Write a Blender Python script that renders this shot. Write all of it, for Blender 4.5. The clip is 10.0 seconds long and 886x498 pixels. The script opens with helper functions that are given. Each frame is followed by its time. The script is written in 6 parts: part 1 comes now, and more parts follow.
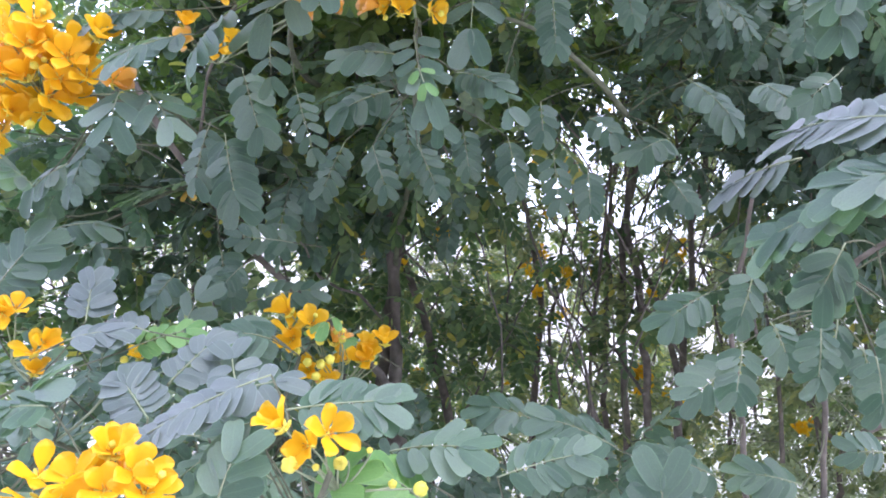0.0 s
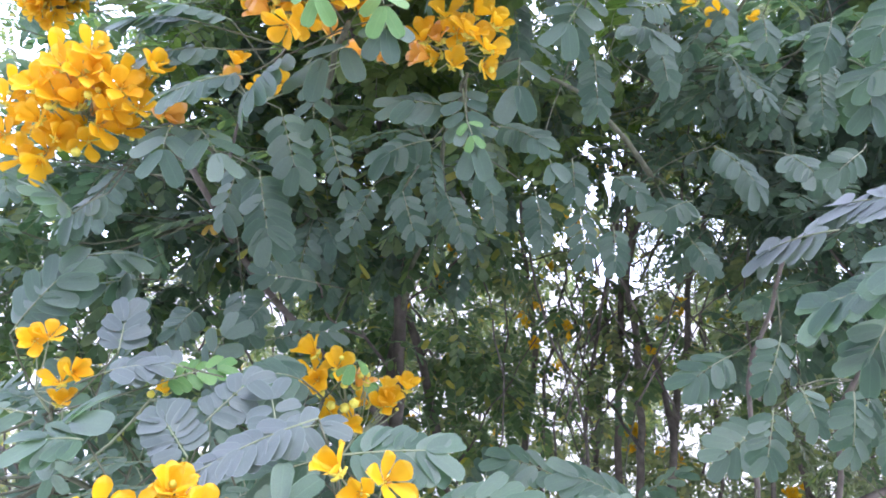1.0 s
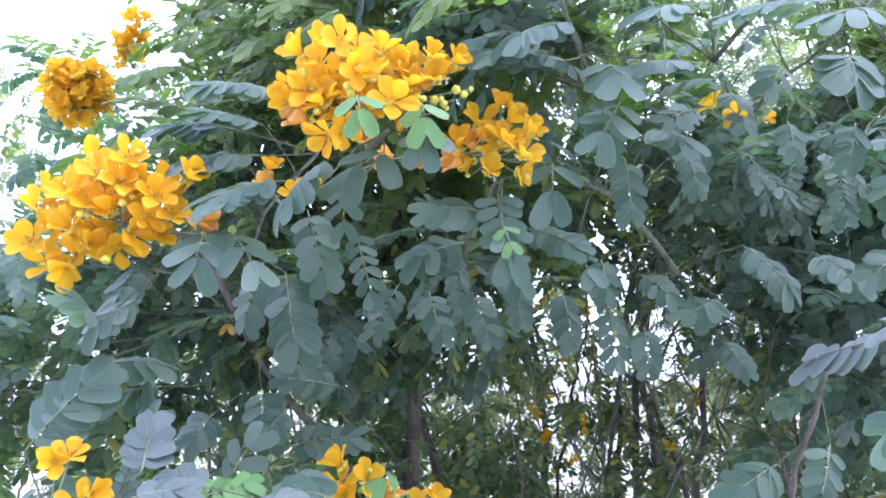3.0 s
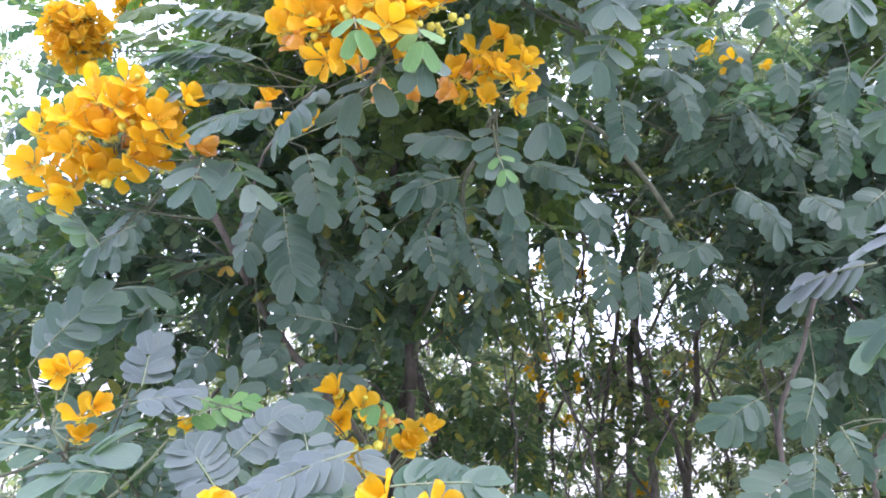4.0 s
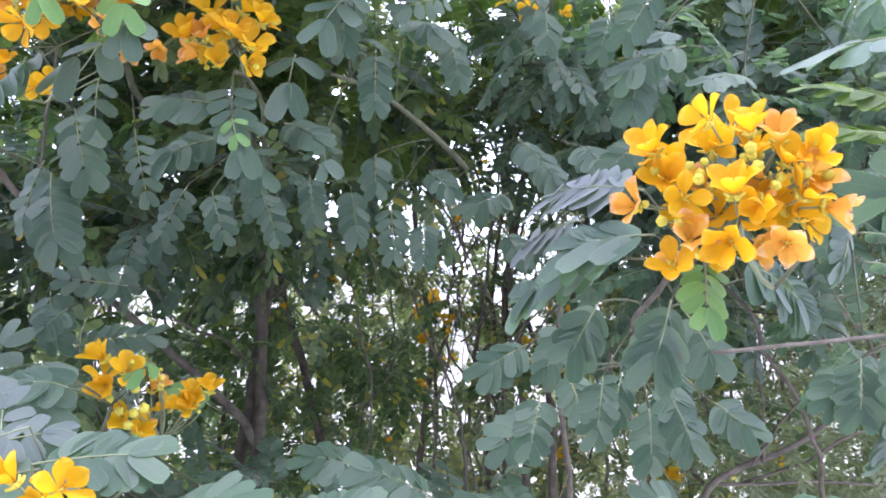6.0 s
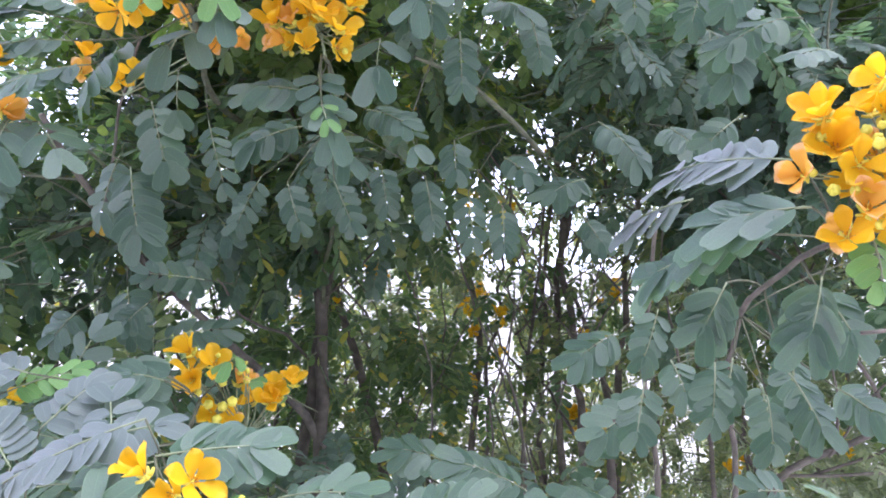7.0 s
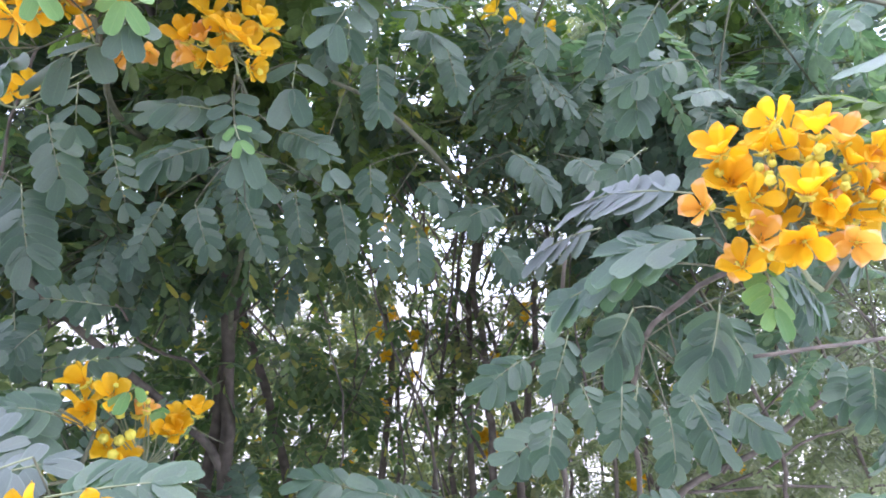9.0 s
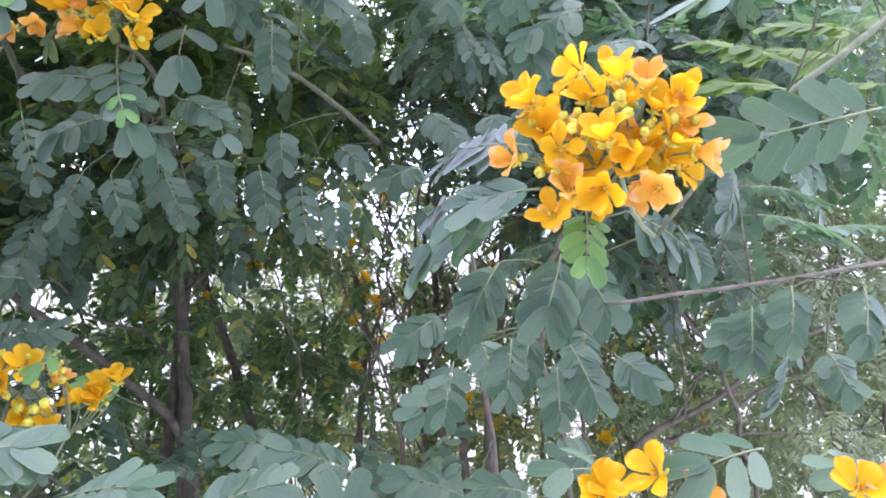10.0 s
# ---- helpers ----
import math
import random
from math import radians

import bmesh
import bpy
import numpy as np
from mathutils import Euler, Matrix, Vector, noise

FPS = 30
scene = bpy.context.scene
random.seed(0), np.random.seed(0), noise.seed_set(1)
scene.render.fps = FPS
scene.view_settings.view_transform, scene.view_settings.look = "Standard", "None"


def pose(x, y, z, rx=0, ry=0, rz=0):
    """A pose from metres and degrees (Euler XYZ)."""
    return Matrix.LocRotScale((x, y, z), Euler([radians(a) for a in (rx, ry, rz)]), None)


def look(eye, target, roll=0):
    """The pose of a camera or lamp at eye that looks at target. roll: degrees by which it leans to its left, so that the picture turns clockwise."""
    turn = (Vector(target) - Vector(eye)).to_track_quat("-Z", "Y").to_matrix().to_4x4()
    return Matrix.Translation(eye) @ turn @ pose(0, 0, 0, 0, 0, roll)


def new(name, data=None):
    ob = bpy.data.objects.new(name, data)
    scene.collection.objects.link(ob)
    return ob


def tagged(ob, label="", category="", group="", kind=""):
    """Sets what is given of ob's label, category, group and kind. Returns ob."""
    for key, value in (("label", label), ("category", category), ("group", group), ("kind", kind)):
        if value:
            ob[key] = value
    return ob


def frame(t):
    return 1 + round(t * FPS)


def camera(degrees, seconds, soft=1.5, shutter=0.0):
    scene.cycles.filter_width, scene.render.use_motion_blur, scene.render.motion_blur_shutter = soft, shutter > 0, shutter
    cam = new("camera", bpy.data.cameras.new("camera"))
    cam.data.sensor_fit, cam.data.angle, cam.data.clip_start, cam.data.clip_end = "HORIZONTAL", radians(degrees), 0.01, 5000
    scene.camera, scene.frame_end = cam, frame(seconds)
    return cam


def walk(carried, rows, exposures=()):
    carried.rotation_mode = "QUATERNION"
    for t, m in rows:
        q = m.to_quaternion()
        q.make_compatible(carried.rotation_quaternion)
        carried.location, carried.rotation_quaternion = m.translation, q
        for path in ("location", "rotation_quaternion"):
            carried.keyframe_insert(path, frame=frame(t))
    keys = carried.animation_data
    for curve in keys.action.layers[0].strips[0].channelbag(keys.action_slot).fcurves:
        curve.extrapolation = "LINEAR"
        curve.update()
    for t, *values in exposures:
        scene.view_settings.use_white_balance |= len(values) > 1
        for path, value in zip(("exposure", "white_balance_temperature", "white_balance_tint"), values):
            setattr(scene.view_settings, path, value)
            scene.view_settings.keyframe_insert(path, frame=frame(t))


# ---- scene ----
cam = camera(66.6, 10.0, soft=1.85)
PATH = [
    (0, (0.086, 0.093, 1.575), (-0.066, 2.086, 1.661), 0.8),
    (0.5, (0.013, 0.081, 1.545), (-0.145, 2.071, 1.662), 2.5),
    (1, (-0.002, 0.079, 1.577), (-0.096, 2.065, 1.797), 3.8),
    (1.5, (-0.012, 0.103, 1.657), (-0.03, 2.063, 2.051), 4.1),
    (2, (-0.007, 0.136, 1.738), (0.052, 2.073, 2.231), 3.9),
    (2.5, (-0.046, 0.09, 1.697), (-0.066, 2.027, 2.196), 3.8),
    (3, (-0.068, 0.091, 1.616), (-0.156, 2.038, 2.068), 3.6),
    (3.2, (-0.065, 0.097, 1.599), (-0.176, 2.047, 2.029), 3.6),
    (4.3, (-0.045, 0.092, 1.528), (-0.105, 2.059, 1.887), 4.4),
    (4.5, (0.023, 0.093, 1.554), (-0.004, 2.07, 1.854), 4.5),
    (5, (0.135, 0.1, 1.591), (0.321, 2.076, 1.837), 2.7),
    (5.2, (0.177, 0.092, 1.597), (0.383, 2.068, 1.831), 2.1),
    (6.3, (0.27, 0.079, 1.587), (0.257, 2.068, 1.796), 1.5),
    (6.5, (0.257, 0.093, 1.584), (0.23, 2.082, 1.789), 1.3),
    (7, (0.161, 0.109, 1.576), (0.139, 2.099, 1.778), 0.9),
    (7.5, (0.058, 0.106, 1.576), (0.08, 2.094, 1.792), 1.2),
    (8, (0.026, 0.103, 1.567), (0.134, 2.087, 1.787), 1.3),
    (8.5, (0.068, 0.115, 1.572), (0.251, 2.09, 1.827), 1.1),
    (9, (0.155, 0.11, 1.579), (0.393, 2.077, 1.853), 0.5),
    (9.5, (0.264, 0.094, 1.576), (0.518, 2.064, 1.809), -0.8),
    (10, (0.315, 0.085, 1.57), (0.537, 2.065, 1.739), -1.5),
]
walk(cam, [(t, look(eye, target, roll)) for t, eye, target, roll in PATH],
     exposures=((0.0, 1.15, 6200, 14), (1.2, 1.12, 6050, 14), (2.0, 1.19, 5600, 15), (3.0, 1.22, 5700, 15), (4.5, 1.07, 6300, 14), (10.0, 1.12, 6300, 14)))

# ---- light: a bright overcast sky, with a weak and very wide sun ----
world = bpy.data.worlds.new("overcast_sky")
scene.world = world
world.use_nodes = True
wn, wl = world.node_tree.nodes, world.node_tree.links
wn.clear()
sky = wn.new("ShaderNodeTexSky")
sky.sky_type, sky.sun_disc = "NISHITA", False
sky.sun_elevation, sky.sun_rotation = radians(63), radians(128)
sky.dust_density = 4.0
cloud = wn.new("ShaderNodeMixRGB")
cloud.inputs["Fac"].default_value = 0.86
cloud.inputs["Color2"].default_value = (14.2, 15.2, 20.6, 1)
sky_back = wn.new("ShaderNodeBackground")
sky_back.inputs["Strength"].default_value = 0.15
sky_out = wn.new("ShaderNodeOutputWorld")
wl.new(sky.outputs[0], cloud.inputs["Color1"])
wl.new(cloud.outputs[0], sky_back.inputs["Color"])
wl.new(sky_back.outputs[0], sky_out.inputs["Surface"])

sun = new("sun", bpy.data.lights.new("sun", "SUN"))
sun.data.energy, sun.data.angle, sun.data.color = 1.5, radians(40), (1.0, 0.97, 0.92)
sun.matrix_world = look((2.6, -0.8, 8), (0, 1.2, 1.5))


# ---- materials ----
def material(name):
    m = bpy.data.materials.new(name)
    m.use_nodes = True
    m.node_tree.nodes.clear()
    return m, m.node_tree.nodes, m.node_tree.links


def ramp(nodes, links, source, stops):
    r = nodes.new("ShaderNodeValToRGB")
    while len(r.color_ramp.elements) < len(stops):
        r.color_ramp.elements.new(0.5)
    for e, (p, c) in zip(r.color_ramp.elements, stops):
        e.position, e.color = p, (*c, 1)
    links.new(source, r.inputs["Fac"])
    return r.outputs["Color"]


def noise_tex(nodes, links, scale, detail=4.0, space="Object"):
    co = nodes.new("ShaderNodeTexCoord")
    n = nodes.new("ShaderNodeTexNoise")
    n.inputs["Scale"].default_value, n.inputs["Detail"].default_value = scale, detail
    links.new(co.outputs[space], n.inputs["Vector"])
    return n.outputs["Fac"]


def mixed(nodes, links, kind, fac, a, b):
    m = nodes.new("ShaderNodeMixRGB")
    m.blend_type = kind
    for key, value in (("Fac", fac), ("Color1", a), ("Color2", b)):
        if isinstance(value, (int, float)):
            m.inputs[key].default_value = value if key == "Fac" else (value, value, value, 1)
        elif isinstance(value, tuple):
            m.inputs[key].default_value = (*value, 1)
        else:
            links.new(value, m.inputs[key])
    return m.outputs["Color"]


def leaf_material(name, tones, glow, through_light=0.3, rough=0.5, gloss=0.38, bloom=0.0):
    """Leaf blade: tone varies from leaf to leaf, a pale midrib and faint side veins, fine mottling; some light passes through."""
    m, n, l = material(name)
    info, geo = n.new("ShaderNodeObjectInfo"), n.new("ShaderNodeNewGeometry")
    add = n.new("ShaderNodeMath")
    add.operation = "ADD"
    l.new(info.outputs["Random"], add.inputs[0])
    l.new(geo.outputs["Random Per Island"], add.inputs[1])
    frac = n.new("ShaderNodeMath")
    frac.operation = "FRACT"
    l.new(add.outputs[0], frac.inputs[0])
    tone = ramp(n, l, frac.outputs[0], tones)
    mottle = ramp(n, l, noise_tex(n, l, 60.0, 5.0), ((0.3, (0.8, 0.8, 0.8)), (0.7, (1.12, 1.12, 1.12))))
    base = mixed(n, l, "MULTIPLY", 1.0, tone, mottle)
    spots = ramp(n, l, noise_tex(n, l, 230.0, 2.0), ((0.70, (0.0, 0.0, 0.0)), (0.76, (0.7, 0.7, 0.7))))
    base = mixed(n, l, "MIX", spots, base, (0.20, 0.17, 0.07))
    uv = n.new("ShaderNodeUVMap")
    split = n.new("ShaderNodeSeparateXYZ")
    l.new(uv.outputs[0], split.inputs[0])
    rib = n.new("ShaderNodeMath")
    rib.operation = "ABSOLUTE"
    l.new(split.outputs["X"], rib.inputs[0])
    ribs = ramp(n, l, rib.outputs[0], ((0.0, (0.13, 0.13, 0.13)), (0.09, (0.0, 0.0, 0.0))))
    base = mixed(n, l, "MIX", ribs, base, glow)
    rims = ramp(n, l, rib.outputs[0], ((0.86, (0.0, 0.0, 0.0)), (1.0, (0.34, 0.34, 0.34))))
    base = mixed(n, l, "MIX", rims, base, glow)
    slant = n.new("ShaderNodeMath")
    slant.operation = "MULTIPLY_ADD"
    slant.inputs[1].default_value = -0.5
    l.new(rib.outputs[0], slant.inputs[0])
    l.new(split.outputs["Y"], slant.inputs[2])
    wave = n.new("ShaderNodeMath")
    wave.operation = "SINE"
    scale = n.new("ShaderNodeMath")
    scale.operation = "MULTIPLY"
    scale.inputs[1].default_value = 55.0
    l.new(slant.outputs[0], scale.inputs[0])
    l.new(scale.outputs[0], wave.inputs[0])
    bump = n.new("ShaderNodeBump")
    bump.inputs["Strength"].default_value, bump.inputs["Distance"].default_value = 0.05, 0.001
    l.new(wave.outputs[0], bump.inputs["Height"])
    p = n.new("ShaderNodeBsdfPrincipled")
    p.inputs["Roughness"].default_value, p.inputs["Specular IOR Level"].default_value = rough, gloss
    p.inputs["Sheen Weight"].default_value, p.inputs["Sheen Roughness"].default_value = bloom, 0.45
    p.inputs["Sheen Tint"].default_value = (0.86, 0.84, 1.0, 1)
    l.new(base, p.inputs["Base Color"])
    l.new(bump.outputs[0], p.inputs["Normal"])
    t = n.new("ShaderNodeBsdfTranslucent")
    l.new(mixed(n, l, "MULTIPLY", 1.0, base, (1.4, 1.75, 0.8)), t.inputs["Color"])
    mix = n.new("ShaderNodeMixShader")
    mix.inputs[0].default_value = through_light
    l.new(p.outputs[0], mix.inputs[1])
    l.new(t.outputs[0], mix.inputs[2])
    out = n.new("ShaderNodeOutputMaterial")
    l.new(mix.outputs[0], out.inputs["Surface"])
    return m


def petal_material(name, claw, blade, rim):
    """Petal: orange claw, yellow blade, paler and uneven rim; some light passes through."""
    m, n, l = material(name)
    uv, split, info = n.new("ShaderNodeUVMap"), n.new("ShaderNodeSeparateXYZ"), n.new("ShaderNodeObjectInfo")
    l.new(uv.outputs[0], split.inputs[0])
    patch = noise_tex(n, l, 90.0, 4.0)
    add = n.new("ShaderNodeMath")
    add.operation = "MULTIPLY_ADD"
    add.inputs[1].default_value = 0.3
    l.new(patch, add.inputs[0])
    l.new(split.outputs["Y"], add.inputs[2])
    col = ramp(n, l, add.outputs[0], ((0.12, claw), (0.5, blade), (0.9, blade), (1.2, rim)))
    vary = ramp(n, l, info.outputs["Random"], ((0.0, (1.0, 0.92, 0.85)), (1.0, (1.0, 1.05, 1.1))))
    col = mixed(n, l, "MULTIPLY", 1.0, col, vary)
    p = n.new("ShaderNodeBsdfPrincipled")
    p.inputs["Roughness"].default_value, p.inputs["Specular IOR Level"].default_value = 0.6, 0.3
    l.new(col, p.inputs["Base Color"])
    b = n.new("ShaderNodeBump")
    b.inputs["Strength"].default_value, b.inputs["Distance"].default_value = 0.5, 0.0008
    l.new(noise_tex(n, l, 160.0, 3.0), b.inputs["Height"])
    l.new(b.outputs[0], p.inputs["Normal"])
    t = n.new("ShaderNodeBsdfTranslucent")
    l.new(col, t.inputs["Color"])
    mix = n.new("ShaderNodeMixShader")
    mix.inputs[0].default_value = 0.5
    l.new(p.outputs[0], mix.inputs[1])
    l.new(t.outputs[0], mix.inputs[2])
    out = n.new("ShaderNodeOutputMaterial")
    l.new(mix.outputs[0], out.inputs["Surface"])
    return m


def plain_material(name, low, high, scale, rough, bump_mm=0.0, through_light=0.0, space="Object", gloss=0.4):
    m, n, l = material(name)
    info = n.new("ShaderNodeObjectInfo")
    f = noise_tex(n, l, scale, 6.0, space)
    col = ramp(n, l, f, ((0.3, low), (0.7, high)))
    vary = ramp(n, l, info.outputs["Random"], ((0.0, (0.88, 0.86, 0.84)), (1.0, (1.1, 1.1, 1.1))))
    col = mixed(n, l, "MULTIPLY", 1.0, col, vary)
    p = n.new("ShaderNodeBsdfPrincipled")
    p.inputs["Roughness"].default_value, p.inputs["Specular IOR Level"].default_value = rough, gloss
    l.new(col, p.inputs["Base Color"])
    if bump_mm:
        b = n.new("ShaderNodeBump")
        b.inputs["Strength"].default_value, b.inputs["Distance"].default_value = 0.6, bump_mm / 1000
        l.new(noise_tex(n, l, scale * 6, 5.0, space), b.inputs["Height"])
        l.new(b.outputs[0], p.inputs["Normal"])
    last = p.outputs[0]
    if through_light:
        t = n.new("ShaderNodeBsdfTranslucent")
        l.new(col, t.inputs["Color"])
        mix = n.new("ShaderNodeMixShader")
        mix.inputs[0].default_value = through_light
        l.new(last, mix.inputs[1])
        l.new(t.outputs[0], mix.inputs[2])
        last = mix.outputs[0]
    out = n.new("ShaderNodeOutputMaterial")
    l.new(last, out.inputs["Surface"])
    return m


LEAF = leaf_material("leaf_blue_green", ((0.0, (0.058, 0.104, 0.074)), (0.5, (0.090, 0.138, 0.106)), (1.0, (0.140, 0.184, 0.154))), (0.19, 0.29, 0.19), 0.40, bloom=0.24)
# Waxy grey leaf; the sky's pale reflection is also put into its colour.
PALE = leaf_material("leaf_waxy_grey", ((0.0, (0.077, 0.103, 0.096)), (1.0, (0.112, 0.136, 0.131))), (0.24, 0.30, 0.26), 0.22, bloom=0.38)
YOUNG = leaf_material("leaf_young_green", ((0.0, (0.10, 0.205, 0.07)), (1.0, (0.155, 0.28, 0.095))), (0.34, 0.44, 0.18), 0.28)
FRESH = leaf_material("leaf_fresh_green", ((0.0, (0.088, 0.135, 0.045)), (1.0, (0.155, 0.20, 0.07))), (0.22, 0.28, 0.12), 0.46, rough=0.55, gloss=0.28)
DEEP = leaf_material("leaf_deep_green", ((0.0, (0.10, 0.13, 0.075)), (0.5, (0.17, 0.185, 0.115)), (0.85, (0.25, 0.24, 0.15)), (0.96, (0.31, 0.28, 0.14)), (1.0, (0.45, 0.32, 0.06))), (0.2, 0.26, 0.13), 0.5, bloom=0.15)
# Greener leaf copy for the inside, its shaded tone put into the colour.
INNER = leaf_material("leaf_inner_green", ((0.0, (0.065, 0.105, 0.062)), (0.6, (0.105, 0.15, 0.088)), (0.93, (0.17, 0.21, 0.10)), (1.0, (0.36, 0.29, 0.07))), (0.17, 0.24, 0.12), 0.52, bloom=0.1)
FEATHER = leaf_material("leaf_feathery_grey", ((0.0, (0.14, 0.16, 0.11)), (0.6, (0.22, 0.24, 0.17)), (1.0, (0.32, 0.32, 0.23))), (0.3, 0.32, 0.22), 0.45, bloom=0.3)
DRY = leaf_material("leaf_dry_yellow", ((0.0, (0.28, 0.16, 0.03)), (1.0, (0.38, 0.24, 0.04))), (0.3, 0.2, 0.06), 0.3)
RACHIS = plain_material("green_stalk", (0.15, 0.18, 0.10), (0.25, 0.28, 0.17), 40, 0.6)
BARK = plain_material("grey_brown_bark", (0.072, 0.062, 0.053), (0.165, 0.14, 0.118), 35, 0.85, 2.0)
TWIG = plain_material("greenish_twig_bark", (0.06, 0.065, 0.04), (0.125, 0.13, 0.08), 50, 0.8, 0.8)
PETAL = petal_material("golden_yellow_petal", (0.70, 0.345, 0.006), (0.74, 0.425, 0.011), (0.77, 0.48, 0.04))
PETAL_OLD = petal_material("faded_orange_petal", (0.69, 0.31, 0.02), (0.75, 0.40, 0.07), (0.78, 0.48, 0.22))
BUD = plain_material("yellow_green_bud", (0.50, 0.47, 0.06), (0.72, 0.62, 0.10), 60, 0.55, 0.2, 0.15)
ANTHER = plain_material("brown_anther", (0.42, 0.17, 0.01), (0.55, 0.26, 0.02), 80, 0.7)
PINK = plain_material("pink_petal", (0.55, 0.12, 0.45), (0.65, 0.2, 0.55), 60, 0.6, 0.0, 0.3)
GROUND = plain_material("pale_dusty_paving", (0.56, 0.54, 0.51), (0.68, 0.66, 0.63), 3, 0.9, 3.0)
PLASTER = plain_material("pale_plaster", (0.70, 0.68, 0.69), (0.80, 0.78, 0.78), 2, 0.9, 1.5)

RENDER = plain_material("grey_green_wall_render", (0.34, 0.35, 0.34), (0.44, 0.45, 0.43), 2, 0.9, 1.5)


# ---- building kit ----
def mesh_object(name, verts, faces, mats, parent=None, slots=None, uvs=None, smooth=True):
    me = bpy.data.meshes.new(name)
    me.from_pydata([tuple(v) for v in verts], [], faces)
    for m in mats:
        me.materials.append(m)
    if slots is not None:
        me.polygons.foreach_set("material_index", np.asarray(slots, dtype=np.int32))
    if uvs is not None:
        layer = me.uv_layers.new(name="UVMap")
        loop_v = np.zeros(len(me.loops), dtype=np.int32)
        me.loops.foreach_get("vertex_index", loop_v)
        layer.data.foreach_set("uv", np.asarray(uvs, dtype=np.float32)[loop_v].ravel())
    if smooth:
        me.polygons.foreach_set("use_smooth", [True] * len(me.polygons))
    me.update()
    ob = new(name, me)
    if parent is not None:
        ob.parent, ob.matrix_parent_inverse = parent, parent.matrix_basis.inverted()
    return ob


class Shape:
    """Gathers vertices, faces, leaf coordinates and material slots of one mesh."""

    def __init__(self):
        self.v, self.f, self.uv, self.s = [], [], [], []

    def add(self, verts, faces, uvs=None, slot=0):
        k = len(self.v)
        self.v.extend(verts)
        self.uv.extend(uvs if uvs is not None else [(0.5, 0.5)] * len(verts))
        self.f.extend([tuple(i + k for i in f) for f in faces])
        self.s.extend([slot] * len(faces))

    def tube(self, points, r0, r1, sides=5, slot=0):
        pts = [Vector(p) for p in points]
        ring0, verts, faces = None, [], []
        side = None
        for i, p in enumerate(pts):
            t = (pts[min(i + 1, len(pts) - 1)] - pts[max(i - 1, 0)]).normalized()
            if side is None:
                side = t.cross(Vector((0.3, 0.2, 0.9))).normalized()
            side = (side - t * side.dot(t)).normalized()
            other = t.cross(side)
            r = r0 + (r1 - r0) * i / (len(pts) - 1)
            for j in range(sides):
                a = 2 * math.pi * j / sides
                verts.append(p + (side * math.cos(a) + other * math.sin(a)) * r)
            if i:
                for j in range(sides):
                    a, b = (i - 1) * sides + j, (i - 1) * sides + (j + 1) % sides
                    faces.append((a, b, b + sides, a + sides))
        faces.append(tuple(range((len(pts) - 1) * sides, len(pts) * sides)))
        faces.append(tuple(reversed(range(sides))))
        self.add(verts, faces, None, slot)

    def build(self, name, mats, parent=None, smooth=True):
        return mesh_object(name, self.v, self.f, mats, parent, self.s, self.uv, smooth)


def leaflet_shape(fold, curl, slim):
    """One oval leaflet, 1 long: base at the origin, along +Y, upper side +Z. Returns vertices, faces and leaf coordinates."""
    stations = ((0.0, 0.025), (0.07, 0.128), (0.24, 0.208), (0.48, 0.240), (0.70, 0.250), (0.86, 0.226), (0.95, 0.162), (0.99, 0.09), (0.985, 0.0))
    v, uv, f = [], [], []
    for y, w in stations:
        w *= slim
        z = -curl * y * y
        edge = w * fold
        v += [Vector((-w, y, z + edge)), Vector((0, y, z)), Vector((w, y, z + edge))]
        uv += [(-1.0, y), (0.0, y), (1.0, y)]
    for i in range(len(stations) - 1):
        a = 3 * i
        f += [(a, a + 1, a + 4, a + 3), (a + 1, a + 2, a + 5, a + 4)]
    return v, f, uv


LEAFLETS = [leaflet_shape(fo, cu, sl) for fo, cu, sl in ((0.15, 0.06, 1.0), (0.28, 0.12, 0.95), (0.05, 0.16, 1.08), (-0.1, 0.05, 1.0), (0.35, 0.22, 1.05), (0.1, -0.05, 0.92))]


COARSE = []
for bend, slim in ((0.1, 1.0), (0.2, 0.9), (-0.05, 1.1)):
    rows = ((0.0, 0.03), (0.30, 0.20), (0.78, 0.22), (1.0, 0.06))
    COARSE.append(([Vector((x * w * slim, y, -bend * y * y + 0.04 * x * w)) for y, w in rows for x in (-1, 1)],
                   [(2 * i, 2 * i + 1, 2 * i + 3, 2 * i + 2) for i in range(3)], [(x * 1.0, y) for y, w in rows for x in (-1, 1)]))


def leaflet_mesh(kind, mat):
    v, f, uv = LEAFLETS[kind]
    key = "leaflet_%d_%s" % (kind, mat.name)
    if key in bpy.data.meshes:
        return bpy.data.meshes[key]
    ob = mesh_object(key, v, f, [mat], None, None, uv)
    me = ob.data
    bpy.data.objects.remove(ob)
    return me


def rachis_curve(base, tip, up, sag, steps=7):
    base, tip, up = Vector(base), Vector(tip), Vector(up)
    along = (tip - base).normalized()
    up = (up - along * up.dot(along)).normalized()
    mid = (base + tip) / 2 + up * sag * (tip - base).length
    pts = []
    for i in range(steps + 1):
        s = i / steps
        pts.append(base * (1 - s) ** 2 + mid * 2 * s * (1 - s) + tip * s * s)
    return pts, up


